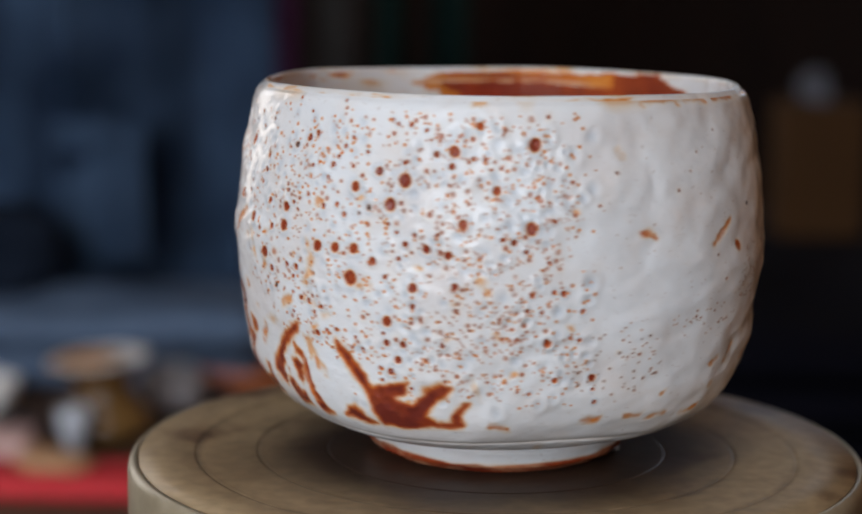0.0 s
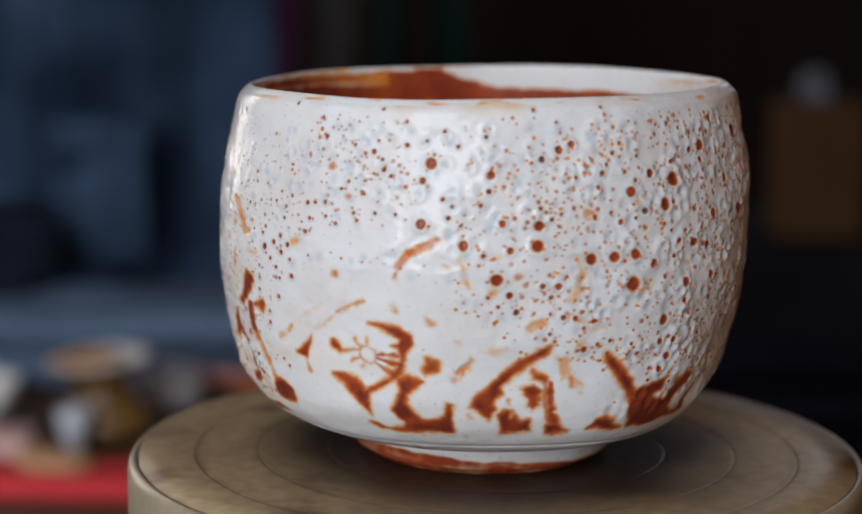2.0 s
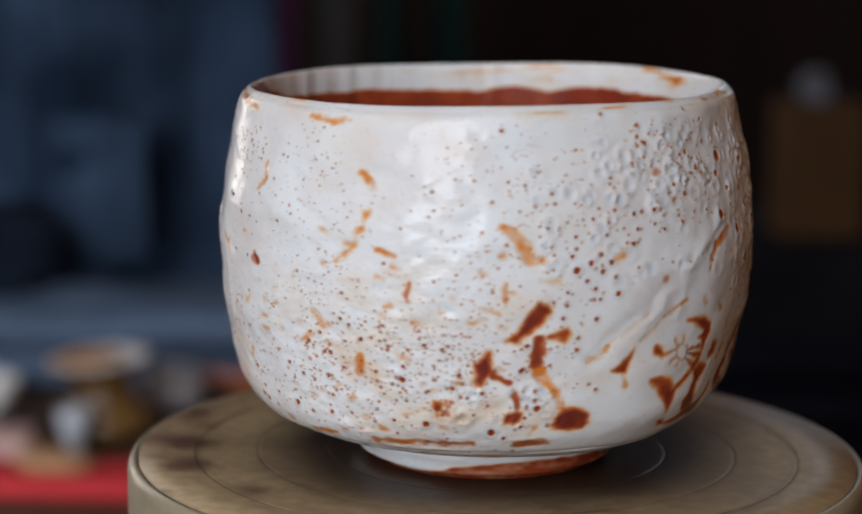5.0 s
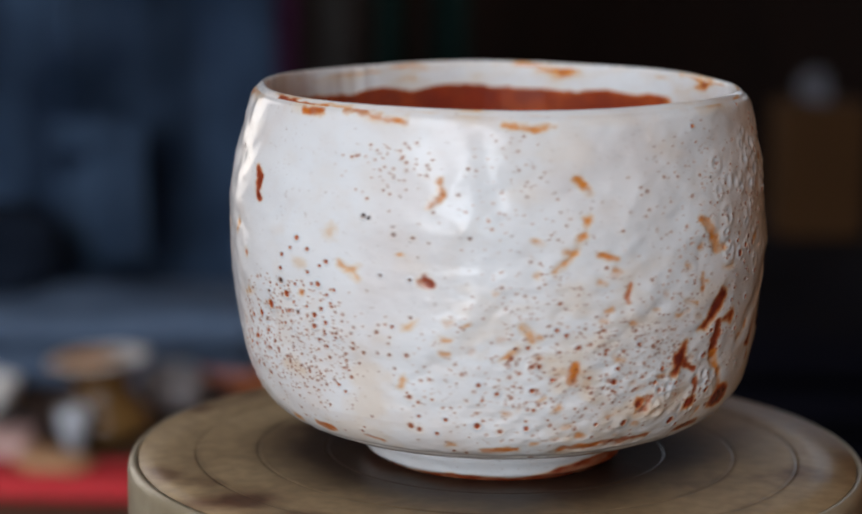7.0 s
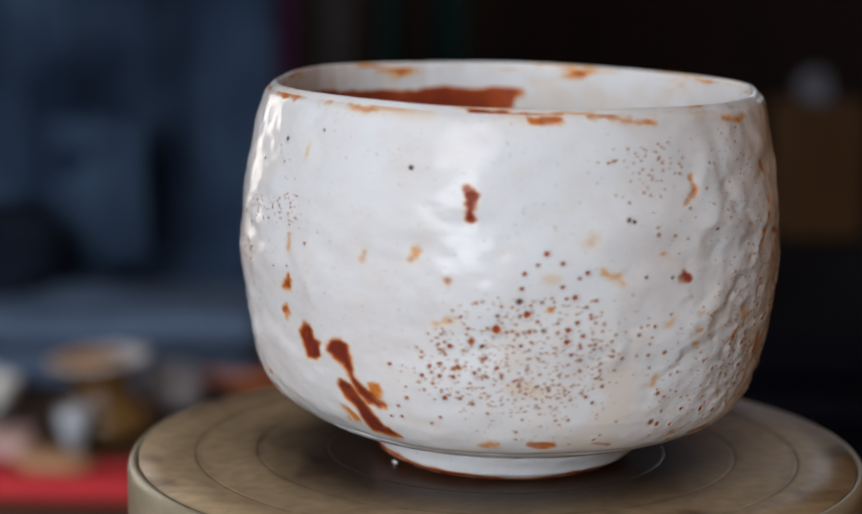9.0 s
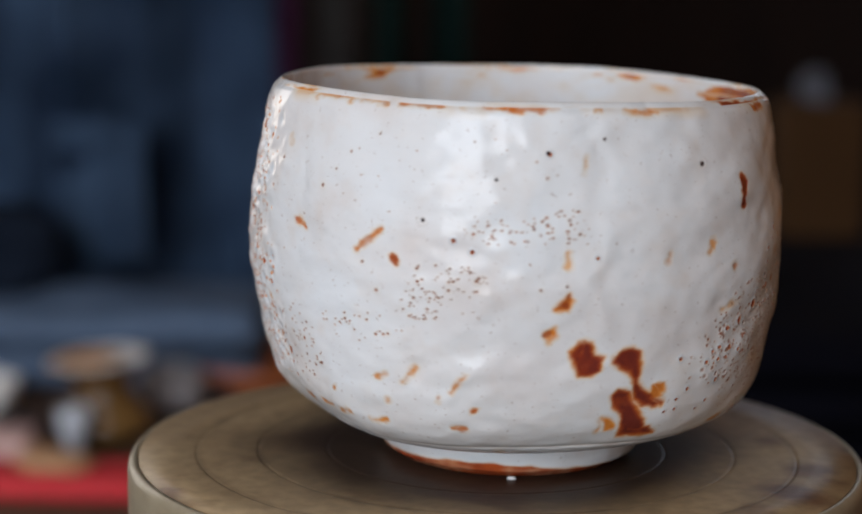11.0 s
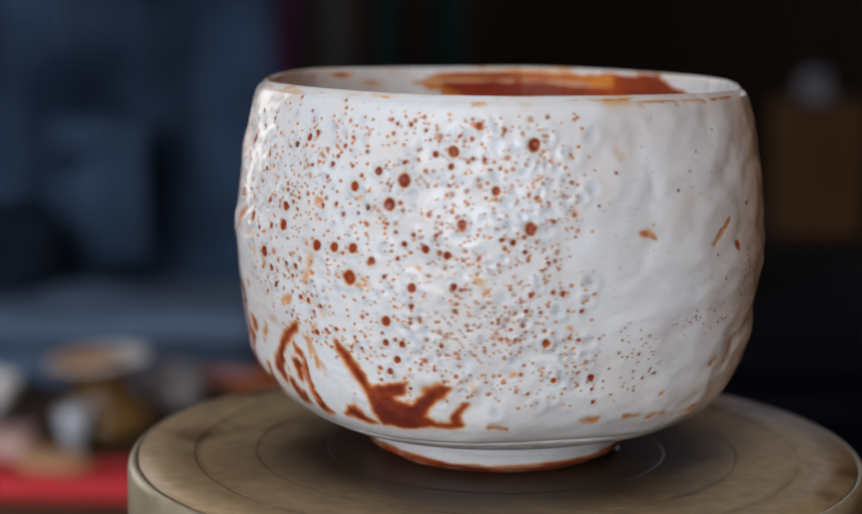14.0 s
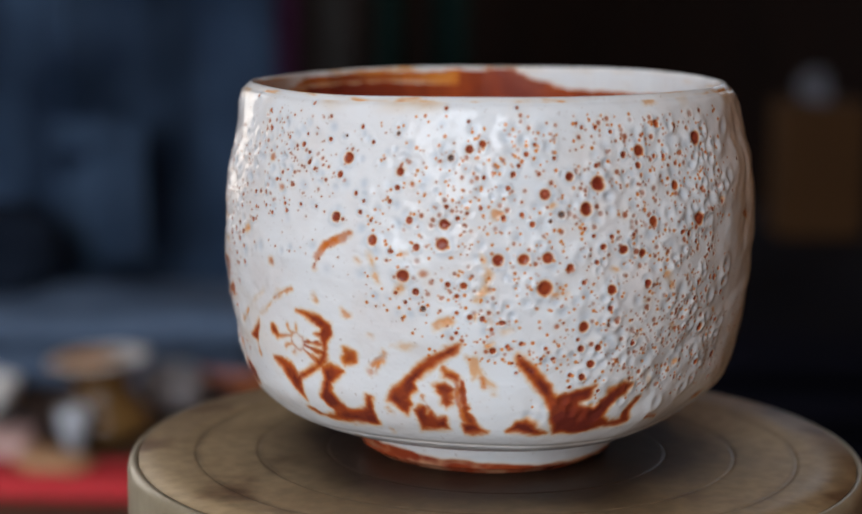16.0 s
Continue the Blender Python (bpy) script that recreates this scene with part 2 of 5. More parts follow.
wheel = thing("banding_wheel", 0, 0, WT, 0, "worn brown banding wheel with turned rings on its head", "turntable")
top = groove_profile([0.0395, 0.0553, 0.0695], 0.0005, 0.0827)
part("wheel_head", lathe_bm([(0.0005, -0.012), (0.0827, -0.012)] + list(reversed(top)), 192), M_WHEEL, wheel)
edge = [(0.0829, -0.0125), (0.0829, -0.0005), (0.0833, -0.0001), (0.0840, -0.0003), (0.0846, -0.0009), (0.0850, -0.0018), (0.0852, -0.003), (0.0852, -0.021), (0.0846, -0.0225), (0.0797, -0.0228), (0.0797, -0.0125)]
part("rim_band", lathe_bm(edge, 192), M_WHEEL_EDGE, wheel, "pale worn rim band of the wheel head")
part("hub", lathe_bm([(0.022, -0.0125), (0.024, -0.03), (0.018, -0.042), (0.0155, -0.09)], 48), M_IRON, wheel)

stand = thing("wheel_stand", 0, 0, TT, 0, "dark cast-iron stand of the banding wheel", "stand")
part("base", lathe_bm([(0.0005, 0), (0.074, 0), (0.076, 0.004), (0.075, 0.011), (0.060, 0.018), (0.030, 0.026), (0.024, 0.036), (0.0235, 0.088), (0.0222, 0.0899), (0.0005, 0.0899)], 64), M_IRON, stand)

# ---- the tea bowl ----
# Angles in degrees round the wheel's axis, heights in millimetres above the wheel.
NT, NZ, NI = 2000, 560, 110
CX, CY = -0.2, 3.2
TH = np.arange(NT) * (2 * math.pi / NT)
DEG = np.degrees(TH)


def periodic_noise(cells_t, cells_z, seed, nt=NT, nz=NZ):
    """Smooth value noise, seamless round the bowl, in -1..1."""
    rng = np.random.RandomState(seed)
    g = rng.uniform(-1, 1, (cells_z + 3, cells_t))
    u, v = np.arange(nt) / nt * cells_t, np.linspace(0, cells_z, nz)
    i, j = u.astype(int), v.astype(int)
    fu, fv = u - i, v - j
    fu, fv = fu * fu * (3 - 2 * fu), (fv * fv * (3 - 2 * fv))[:, None]
    a, b = g[j][:, i % cells_t], g[j][:, (i + 1) % cells_t]
    c, d = g[j + 1][:, i % cells_t], g[j + 1][:, (i + 1) % cells_t]
    return (a * (1 - fu) + b * fu) * (1 - fv) + (c * (1 - fu) + d * fu) * fv


def fractal(ct, cz, octaves, seed):
    return sum(periodic_noise(ct * 2 ** k, cz * 2 ** k, seed + 7 * k) * 0.5 ** k for k in range(octaves))


PROFILE_Z = [7.4, 7.6, 8.0, 8.8, 10.1, 11.8, 14.0, 18.0, 25.0, 34.0, 45.7, 52.0, 64.3, 75.0, 81.0, 83.3, 84.2]
PROFILE_R = [31.1, 32.4, 35.0, 39.5, 43.8, 47.6, 51.0, 54.8, 57.6, 59.5, 60.9, 61.1, 60.2, 58.1, 57.0, 56.4, 55.4]


def smooth_curve(xs, ys, n):
    """An even run along a rounded version of the outline given."""
    p = np.stack([xs, ys], 1).astype(float)
    for _ in range(3):
        q = np.empty((2 * len(p) - 2, 2))
        q[0::2], q[1::2] = p[:-1] * 0.75 + p[1:] * 0.25, p[:-1] * 0.25 + p[1:] * 0.75
        p = np.vstack([p[:1], q, p[-1:]])
    s = np.concatenate([[0], np.cumsum(np.hypot(*np.diff(p, axis=0).T))])
    t = np.linspace(0, s[-1], n)
    return np.interp(t, s, p[:, 0]), np.interp(t, s, p[:, 1])


OUT_Z, OUT_R = smooth_curve(PROFILE_Z, PROFILE_R, NZ)
RUST = np.zeros((NZ, NT))      # iron showing through the glaze
OCHRE = np.zeros((NZ, NT))     # thin orange glaze
PEARL = np.zeros((NZ, NT))     # grey-blue tone of bead dimples and bubble rims
DARK = np.zeros((NZ, NT))      # near-black specks
CORE = np.zeros((NZ, NT))      # dark heart of thick iron
BUMP = np.zeros((NZ, NT))      # relief, millimetres
WARP_T, WARP_Z = fractal(60, 18, 3, 11) * 0.55, fractal(60, 18, 3, 23) * 0.45
ROUGH_EDGE = fractal(180, 56, 3, 31)
STREAK = np.clip(fractal(130, 50, 3, 37) * 1.6, -1, 1)


def patch(deg, z, reach_t, reach_z):
    """The block of the grid round a place, with distances from it in millimetres."""
    j0, j1 = np.searchsorted(OUT_Z, (z - reach_z, z + reach_z))
    j0, j1 = max(j0 - 1, 0), min(j1 + 1, NZ)
    k = int(reach_t / (2 * math.pi * 60 / NT)) + 2
    i0 = int(round(deg / 360 * NT))
    cols = np.arange(i0 - k, i0 + k + 1) % NT
    dt = ((DEG[cols] - deg + 180) % 360 - 180) * (math.pi / 180 * 60)
    return np.ix_(np.arange(j0, j1), cols), dt[None, :], (OUT_Z[j0:j1] - z)[:, None]


def soft(d, edge):
    return np.clip(0.5 - d / edge, 0, 1)


def crater(deg, z, size, rust=1.0, depth=0.20, lip=0.12, tall=1.0, pearl=0.5, dark=0.0):
    """A burst bubble in the glaze: a pit with a raised lip, iron at its bottom. size: its radius in mm."""
    ix, dt, dz = patch(deg, z, size * 3.4, size * 3.4 * tall)
    d = np.hypot(dt + 0.32 * size * WARP_T[ix], (dz + 0.32 * size * WARP_Z[ix]) / tall) / size
    BUMP[ix] += lip * np.exp(-((d - 1.55) / 0.55) ** 2) - depth * np.exp(-(d / 0.95) ** 4)
    RUST[ix] = np.maximum(RUST[ix], rust * soft(d - 0.98, 0.30))
    CORE[ix] = np.maximum(CORE[ix], rust * (0.62 * soft(d - 0.9, 0.4) + 0.38 * np.exp(-((d - 0.80) / 0.28) ** 2)))
    OCHRE[ix] = np.maximum(OCHRE[ix], 0.75 * rust * soft(d - 1.2, 0.5))
    PEARL[ix] = np.maximum(PEARL[ix], pearl * np.exp(-((d - 1.7) / 0.8) ** 2))
    DARK[ix] = np.maximum(DARK[ix], dark * soft(d - 0.9, 0.4))


def bead(deg, z, size, height=0.15, pearl=0.8):
    """A closed bubble with a dimple: a soft ring of thick glaze."""
    ix, dt, dz = patch(deg, z, size * 2.8, size * 2.8)
    d = np.hypot(dt + 0.35 * WARP_T[ix], dz + 0.35 * WARP_Z[ix]) / size
    BUMP[ix] += height * np.exp(-((d - 0.95) / 0.52) ** 2) - 0.55 * height * np.exp(-(d / 0.55) ** 2)
    PEARL[ix] = np.maximum(PEARL[ix], pearl * np.exp(-(d / 0.62) ** 2))


def lump(deg, z, size, height):
    """A swelling of thick glaze over an unburst bubble."""
    ix, dt, dz = patch(deg, z, size * 2.4, size * 2.4)
    d = np.hypot(dt + 0.4 * WARP_T[ix], dz + 0.4 * WARP_Z[ix]) / size
    BUMP[ix] += height * np.exp(-d ** 2)


def speck(deg, z, size, rust=0.9, black=0.0):
    ix, dt, dz = patch(deg, z, size * 3.0, size * 3.0)
    d = np.hypot(dt, dz) / size
    m = soft(d - 1.0, 0.5)
    RUST[ix] = np.maximum(RUST[ix], rust * m)
    OCHRE[ix] = np.maximum(OCHRE[ix], np.maximum(0.65 * soft(d - 1.15, 0.8), 0.30 * np.exp(-(d / 2.0) ** 2)) * rust)
    CORE[ix] = np.maximum(CORE[ix], 0.95 * rust * soft(d - 0.8, 0.6))
    DARK[ix] = np.maximum(DARK[ix], black * m)
    BUMP[ix] += 0.045 * np.exp(-((d - 1.9) / 0.6) ** 2) - 0.075 * np.exp(-d ** 2)


def brush(points, rust=1.0, halo=0.8, ragged=0.5, sink=0.10):
    """A ragged iron mark along (angle, height, half-width in mm) points."""
    for (a0, z0, w0), (a1, z1, w1) in zip(points, points[1:] if len(points) > 1 else points):
        L = math.hypot((a1 - a0) * 1.047, z1 - z0)
        w = max(w0, w1)
        ix, dt, dz = patch((a0 + a1) / 2, (z0 + z1) / 2, L / 2 + w * 3 + 2.5, L / 2 + w * 3 + 2.5)
        dt, dz = dt + WARP_T[ix], dz + WARP_Z[ix]
        hx, hz = (a1 - a0) * 1.047 / 2, (z1 - z0) / 2
        k = np.clip((dt * hx + dz * hz) / max(hx * hx + hz * hz, 1e-6), -1, 1)
        d = np.hypot(dt - k * hx, dz - k * hz) - (w0 + (w1 - w0) * (k + 1) / 2) + ROUGH_EDGE[ix] * ragged
        RUST[ix] = np.maximum(RUST[ix], rust * soft(d - 0.1, 0.6))
        CORE[ix] = np.maximum(CORE[ix], max(0.0, rust - 0.55) * 2.2 * soft(d + 0.25, 1.1))
        OCHRE[ix] = np.maximum(OCHRE[ix], halo * soft(d - 0.15, 1.5) * (0.72 + 0.28 * STREAK[ix]))
        BUMP[ix] -= sink * soft(d, 1.2)


def fill(points, rust=1.0, halo=0.9):
    """A patch of bare iron with a closed outline of (angle, height) points, feathering to orange."""
    p = np.array(points, float)
    mid = (p.min(0) + p.max(0)) / 2
    reach = (p.max(0) - p.min(0)) / 2 * (1.047, 1.0) + 3.0
    ix, dt, dz = patch(mid[0] % 360, mid[1], reach[0], reach[1])
    x, y = dt + 0.8 * WARP_T[ix], dz + 0.8 * WARP_Z[ix]
    q = (p - mid) * (1.047, 1.0)
    dist, inside = np.full(x.shape, 99.0), np.zeros(x.shape, bool)
    for (ax, ay), (bx, by) in zip(q, np.roll(q, -1, 0)):
        ex, ey = bx - ax, by - ay
        k = np.clip(((x - ax) * ex + (y - ay) * ey) / max(ex * ex + ey * ey, 1e-6), 0, 1)
        dist = np.minimum(dist, np.hypot(x - ax - k * ex, y - ay - k * ey))
        if abs(ey) > 1e-9:
            inside ^= ((ay > y) != (by > y)) & (x < ex * (y - ay) / ey + ax)
    d = np.where(inside, -dist, dist) + ROUGH_EDGE[ix] * 0.30 - 0.10
    RUST[ix] = np.maximum(RUST[ix], rust * soft(d + 0.15, 1.0) * np.clip(1.25 + 0.30 * STREAK[ix], 0, 1))
    CORE[ix] = np.maximum(CORE[ix], max(0.0, rust - 0.55) * 2.2 * soft(d + 0.5, 1.3))
    OCHRE[ix] = np.maximum(OCHRE[ix], halo * soft(d - 0.35, 1.35) * (0.88 + 0.15 * STREAK[ix]))
    BUMP[ix] -= 0.09 * soft(d, 1.0)


def wash(deg, z, rt, rz, amount=0.7, tilt=0.0):
    """A cloudy patch of thin orange glaze."""
    ix, dt, dz = patch(deg, z, rt * 2 + 2, rz * 2 + 2)
    dt, dz = dt + WARP_T[ix], dz + WARP_Z[ix]
    c, s = math.cos(math.radians(tilt)), math.sin(math.radians(tilt))
    d = np.hypot((dt * c + dz * s) / rt, (dz * c - dt * s) / rz) + ROUGH_EDGE[ix] * 0.35
    OCHRE[ix] = np.maximum(OCHRE[ix], amount * soft(d - 0.8, 0.9))


def ridge(points, width, height):
    """A soft raised or pressed line in the clay along (angle, height) points."""
    for (a0, z0), (a1, z1) in zip(points, points[1:]):
        L = math.hypot((a1 - a0) * 1.047, z1 - z0)
        ix, dt, dz = patch((a0 + a1) / 2, (z0 + z1) / 2, L / 2 + width * 3, L / 2 + width * 3)
        hx, hz = (a1 - a0) * 1.047 / 2, (z1 - z0) / 2
        dt, dz = dt + 2.2 * WARP_T[ix], dz + 2.2 * WARP_Z[ix]
        k = np.clip((dt * hx + dz * hz) / max(hx * hx + hz * hz, 1e-6), -1, 1)
        d = np.hypot(dt - k * hx, dz - k * hz)
        g = 0.55 * height * np.exp(-(d / width) ** 2)
        BUMP[ix] += g

SMOOTH_DENTS = 0.42
RNG = np.random.RandomState(5)


def clear_of(deg, z):
    """Whether a place lies outside the smooth white field round the flowers."""
    return all(math.hypot(((deg - a + 180) % 360 - 180) / wa, (z - b) / wb) > 1 for a, b, wa, wb in SMOOTH_FIELD)


SMOOTH_FIELD = [(193.7, 30.9, 23.4, 12.2), (207.8, 26.7, 21.4, 7.1), (182.7, 43.6, 21.3, 7.1), (228.4, 26.9, 8.9, 5.1), (170.5, 39.2, 9.5, 9.2)]


def scatter_specks(deg, z, wd, wz, count, lo, hi, rust, black):
    for _ in range(count):
        r, a = math.sqrt(RNG.uniform(0, 1)) * 1.1, RNG.uniform(0, 2 * math.pi)
        d1, z1, s = deg + wd * r * math.cos(a), z + wz * r * math.sin(a), 0.92 * lo + (hi - lo) * 1.7 * RNG.uniform(0, 1) ** 3.0
        if 8 < z1 < 82 and clear_of(d1, z1):
            s *= 0.82 if 88 < d1 < 162 else 1.0
            speck(d1, z1, s, rust * RNG.uniform(0.32, 0.88), black * RNG.uniform(0.3, 1.0))


def scatter_beads(deg, z, wd, wz, count):
    for _ in range(count):
        r, a = math.sqrt(RNG.uniform(0, 1)), RNG.uniform(0, 2 * math.pi)
        d1, z1 = deg + wd * r * math.cos(a), z + wz * r * math.sin(a)
        if 12 < z1 < 81 and clear_of(d1, z1):
            bead(d1, z1, RNG.uniform(1.0, 1.8))


# beads and pinholes in the glaze
for item in [(211.4, 70.4, 21.9, 9.2, 41), (250.6, 66.4, 10.4, 6.1, 19), (234.4, 48.0, 6.2, 6.1, 12), (254.0, 49.6, 9.5, 9.2, 23), (273.7, 76.2, 10.4, 6.1, 10), (250.4, 33.6, 7.2, 6.1, 10), (273.0, 50.1, 6.7, 12.2, 14), (182.7, 70.3, 13.8, 7.1, 19), (165.7, 69.9, 9.8, 9.2, 10), (146.8, 22.5, 11.7, 5.1, 10), (153.9, 62.7, 10.6, 11.2, 12), (276.4, 68.5, 8.2, 9.2, 15), (285.1, 32.6, 9.5, 6.1, 10), (144.8, 25.5, 12.7, 5.1, 12), (179.9, 73.4, 11.8, 7.1, 6)]:
    scatter_beads(*item)
for item in [(248.5, 57.7, 35.3, 25.5, 380, 0.23, 0.44, 0.85, 0.00), (265.2, 60.1, 19.3, 23.5, 170, 0.21, 0.48, 0.85, 0.00), (270.4, 33.8, 16.0, 9.2, 144, 0.21, 0.42, 0.85, 0.00), (271.5, 61.7, 12.9, 23.5, 132, 0.18, 0.40, 0.85, 0.00), (171.0, 70.1, 13.9, 13.3, 90, 0.21, 0.37, 0.85, 0.00), (184.8, 74.6, 13.0, 9.2, 72, 0.21, 0.37, 0.85, 0.00), (147.9, 41.9, 12.2, 20.4, 180, 0.19, 0.34, 0.85, 0.00), (149.5, 70.1, 13.8, 9.2, 36, 0.17, 0.27, 0.85, 0.00), (120.5, 31.9, 19.5, 9.7, 276, 0.21, 0.40, 0.85, 0.30), (106.7, 47.7, 11.4, 6.1, 60, 0.17, 0.27, 0.85, 0.30), (103.0, 68.2, 9.6, 12.2, 72, 0.16, 0.27, 0.85, 0.30)]:
    scatter_specks(*item)
for item in [(144.7, 67.8, 14.3, 13.3, 96, 0.19, 0.31, 0.85, 0.30), (135.1, 44.1, 14.9, 11.2, 72, 0.18, 0.29, 0.85, 0.30), (81.2, 74.4, 6.8, 4.1, 28, 0.16, 0.27, 0.85, 0.30), (53.6, 35.3, 18.5, 11.7, 396, 0.16, 0.31, 0.85, 0.30), (46.8, 30.4, 16.3, 7.1, 84, 0.19, 0.36, 0.85, 0.30), (76.9, 72.4, 9.8, 6.1, 43, 0.16, 0.27, 0.85, 0.30), (296.6, 31.5, 9.9, 8.2, 72, 0.19, 0.33, 0.85, 0.55), (338.2, 49.9, 7.3, 3.6, 48, 0.16, 0.27, 0.85, 0.55), (333.2, 44.8, 4.2, 3.1, 43, 0.16, 0.25, 0.85, 0.55), (349.0, 60.1, 6.8, 2.5, 40, 0.16, 0.25, 0.85, 0.55), (359.8, 61.1, 5.8, 3.6, 40, 0.16, 0.25, 0.85, 0.55)]:
    scatter_specks(*item)
for item in [(114.0, 31.0, 27.0, 17.0, 420, 0.11, 0.24, 0.85, 0.35), (143.0, 30.0, 16.0, 15.0, 120, 0.11, 0.24, 0.85, 0.25), (56.0, 30.0, 16.0, 13.0, 160, 0.11, 0.22, 0.85, 0.30), (318.5, 38.5, 9.8, 3.1, 31, 0.16, 0.25, 0.85, 0.55), (118.0, 22.0, 34.0, 15.0, 150, 0.22, 0.50, 0.90, 0.20), (140.0, 52.0, 28.0, 22.0, 110, 0.18, 0.42, 0.80, 0.30), (100.0, 60.0, 20.0, 14.0, 50, 0.16, 0.36, 0.70, 0.60), (66.0, 32.0, 26.0, 15.0, 90, 0.18, 0.36, 0.80, 0.30), (330.0, 60.0, 40.0, 18.0, 40, 0.14, 0.30, 0.70, 0.50), (232.0, 56.0, 56.0, 25.0, 200, 0.16, 0.38, 0.95, 0.05), (190.0, 62.0, 36.0, 18.0, 80, 0.15, 0.34, 0.90, 0.10)]:
    scatter_specks(*item)
# the blistered side: unburst bubbles packed close
TAKEN = []
for _ in range(6000):
    a, z1 = RNG.uniform(163, 290), RNG.uniform(20, 80)
    if len(TAKEN) > 560 or not clear_of(a, z1) or (a < 206 and z1 < 48) or (a < 236 and z1 < 36) or (a < 200 and RNG.uniform(0, 1) < 0.6) or (a > 278 and RNG.uniform(0, 1) < 0.5):
        continue
    if all((a - p) ** 2 * 1.1 + (z1 - q) ** 2 > 5.2 for p, q in TAKEN):
        TAKEN.append((a, z1))
        if RNG.uniform(0, 1) < 0.36:
            bead(a, z1, RNG.uniform(1.2, 2.0) + 0.2 * (a > 232), RNG.uniform(0.10, 0.20) * (0.55 + 0.55 * (a > 232)), RNG.uniform(0.40, 1.0))
        else:
            lump(a, z1, RNG.uniform(1.2, 2.0), RNG.uniform(-0.10, 0.14))
# tiny orange pinholes between the bubbles
for _ in range(760):
    a, z1, r = RNG.uniform(204, 290), RNG.uniform(22, 82), RNG.uniform(0.16, 0.34)
    if clear_of(a, z1):
        ix, dt, dz = patch(a, z1, r * 4, r * 4)
        d = np.hypot(dt, dz) / r
        OCHRE[ix] = np.maximum(OCHRE[ix], RNG.uniform(0.6, 1.0) * soft(d - 1.2, 1.0))
        RUST[ix] = np.maximum(RUST[ix], RNG.uniform(0.35, 0.80) * soft(d - 0.9, 0.6))
        BUMP[ix] -= 0.05 * np.exp(-d ** 2)
# small orange flecks
for _ in range(46):
    a, z1, s = RNG.uniform(88, 150), RNG.uniform(14, 60), RNG.uniform(0.25, 0.6)
    brush([(a, z1, s), (a + RNG.uniform(0.4, 1.6), z1 + RNG.uniform(-0.5, 0.5), s * 0.6)], 0.15, RNG.uniform(0.5, 0.9))
for _ in range(26):
    a, z1, s = RNG.uniform(200, 300), RNG.uniform(14, 76), RNG.uniform(0.25, 0.55)
    brush([(a, z1, s), (a + RNG.uniform(0.3, 1.2), z1 + RNG.uniform(-0.8, 0.8), s * 0.6)], 0.1, RNG.uniform(0.5, 0.9))
# burst bubbles
for item in [(275.5, 55.6, 0.45), (281.2, 47.2, 0.45)]:
    crater(item[0], item[1], item[2])
for item in [(280.5, 36.3, 0.76), (290.8, 28.3, 0.76), (283.2, 46.9, 0.6), (282.6, 28.2, 0.6), (276.9, 46.6, 0.45), (276.0, 43.5, 0.45), (278.9, 43.2, 0.38), (274.1, 37.4, 0.38), (280.2, 53.4, 0.38), (287.1, 36.9, 0.45), (285.1, 37.4, 0.38), (287.3, 43.1, 0.45), (292.1, 22.8, 0.45), (277.2, 25.3, 0.38), (270.9, 58.0, 0.45), (291.4, 25.7, 0.38), (281.1, 61.5, 0.38), (144.0, 80.7, 0.38)]:
    crater(item[0], item[1], item[2])
for item in [(112.4, 41.1, 0.38), (109.3, 33.5, 0.45), (116.9, 37.4, 0.45), (114.3, 40.0, 0.38), (108.2, 28.4, 0.45), (97.4, 20.5, 0.6), (107.4, 20.0, 0.45), (125.1, 29.4, 0.6), (129.2, 19.8, 0.68), (131.9, 23.6, 0.76), (122.4, 20.2, 0.38), (125.4, 32.4, 0.38)]:
    crater(item[0], item[1], item[2])
for item in [(129.8, 37.2, 0.38), (119.5, 30.7, 0.38), (97.7, 29.6, 0.38), (101.3, 27.7, 0.38), (104.6, 37.3, 0.3), (107.0, 37.5, 0.38), (112.0, 30.6, 0.38), (339.3, 58.1, 0.38), (342.9, 55.9, 0.38), (6.9, 54.9, 0.3), (357.6, 75.4, 0.38)]:
    crater(item[0], item[1], item[2])
# black specks
for item in [(31.6, 72.8, 0.55), (357.3, 75.6, 0.44), (75.6, 62.6, 0.44), (74.5, 63.0, 0.44), (333.0, 61.8, 0.44), (148.7, 69.8, 0.33), (347.2, 70.3, 0.33), (9.0, 78.3, 0.33)]:
    speck(item[0], item[1], item[2], 0.2, 1.0)
for item in [(227.3, 76.4, 0.67), (224.6, 75.3, 0.76), (219.8, 57.0, 1.12), (220.0, 60.9, 0.93), (212.9, 61.3, 0.67), (210.6, 70.8, 0.76), (210.2, 67.6, 0.52), (237.4, 61.1, 0.52), (235.3, 62.9, 0.44), (231.7, 62.3, 0.44), (230.8, 54.0, 1.12), (235.8, 54.2, 1.02), (240.5, 54.5, 1.02), (214.6, 56.0, 0.67), (233.6, 70.8, 0.52), (236.2, 74.6, 0.44), (241.9, 73.8, 0.37), (248.2, 79.6, 0.37), (254.7, 78.6, 0.37), (251.3, 79.6, 0.44), (247.0, 80.4, 0.3), (238.0, 76.4, 0.37), (222.7, 62.1, 0.44), (220.5, 64.3, 0.4)]:
    crater(item[0], item[1], item[2])
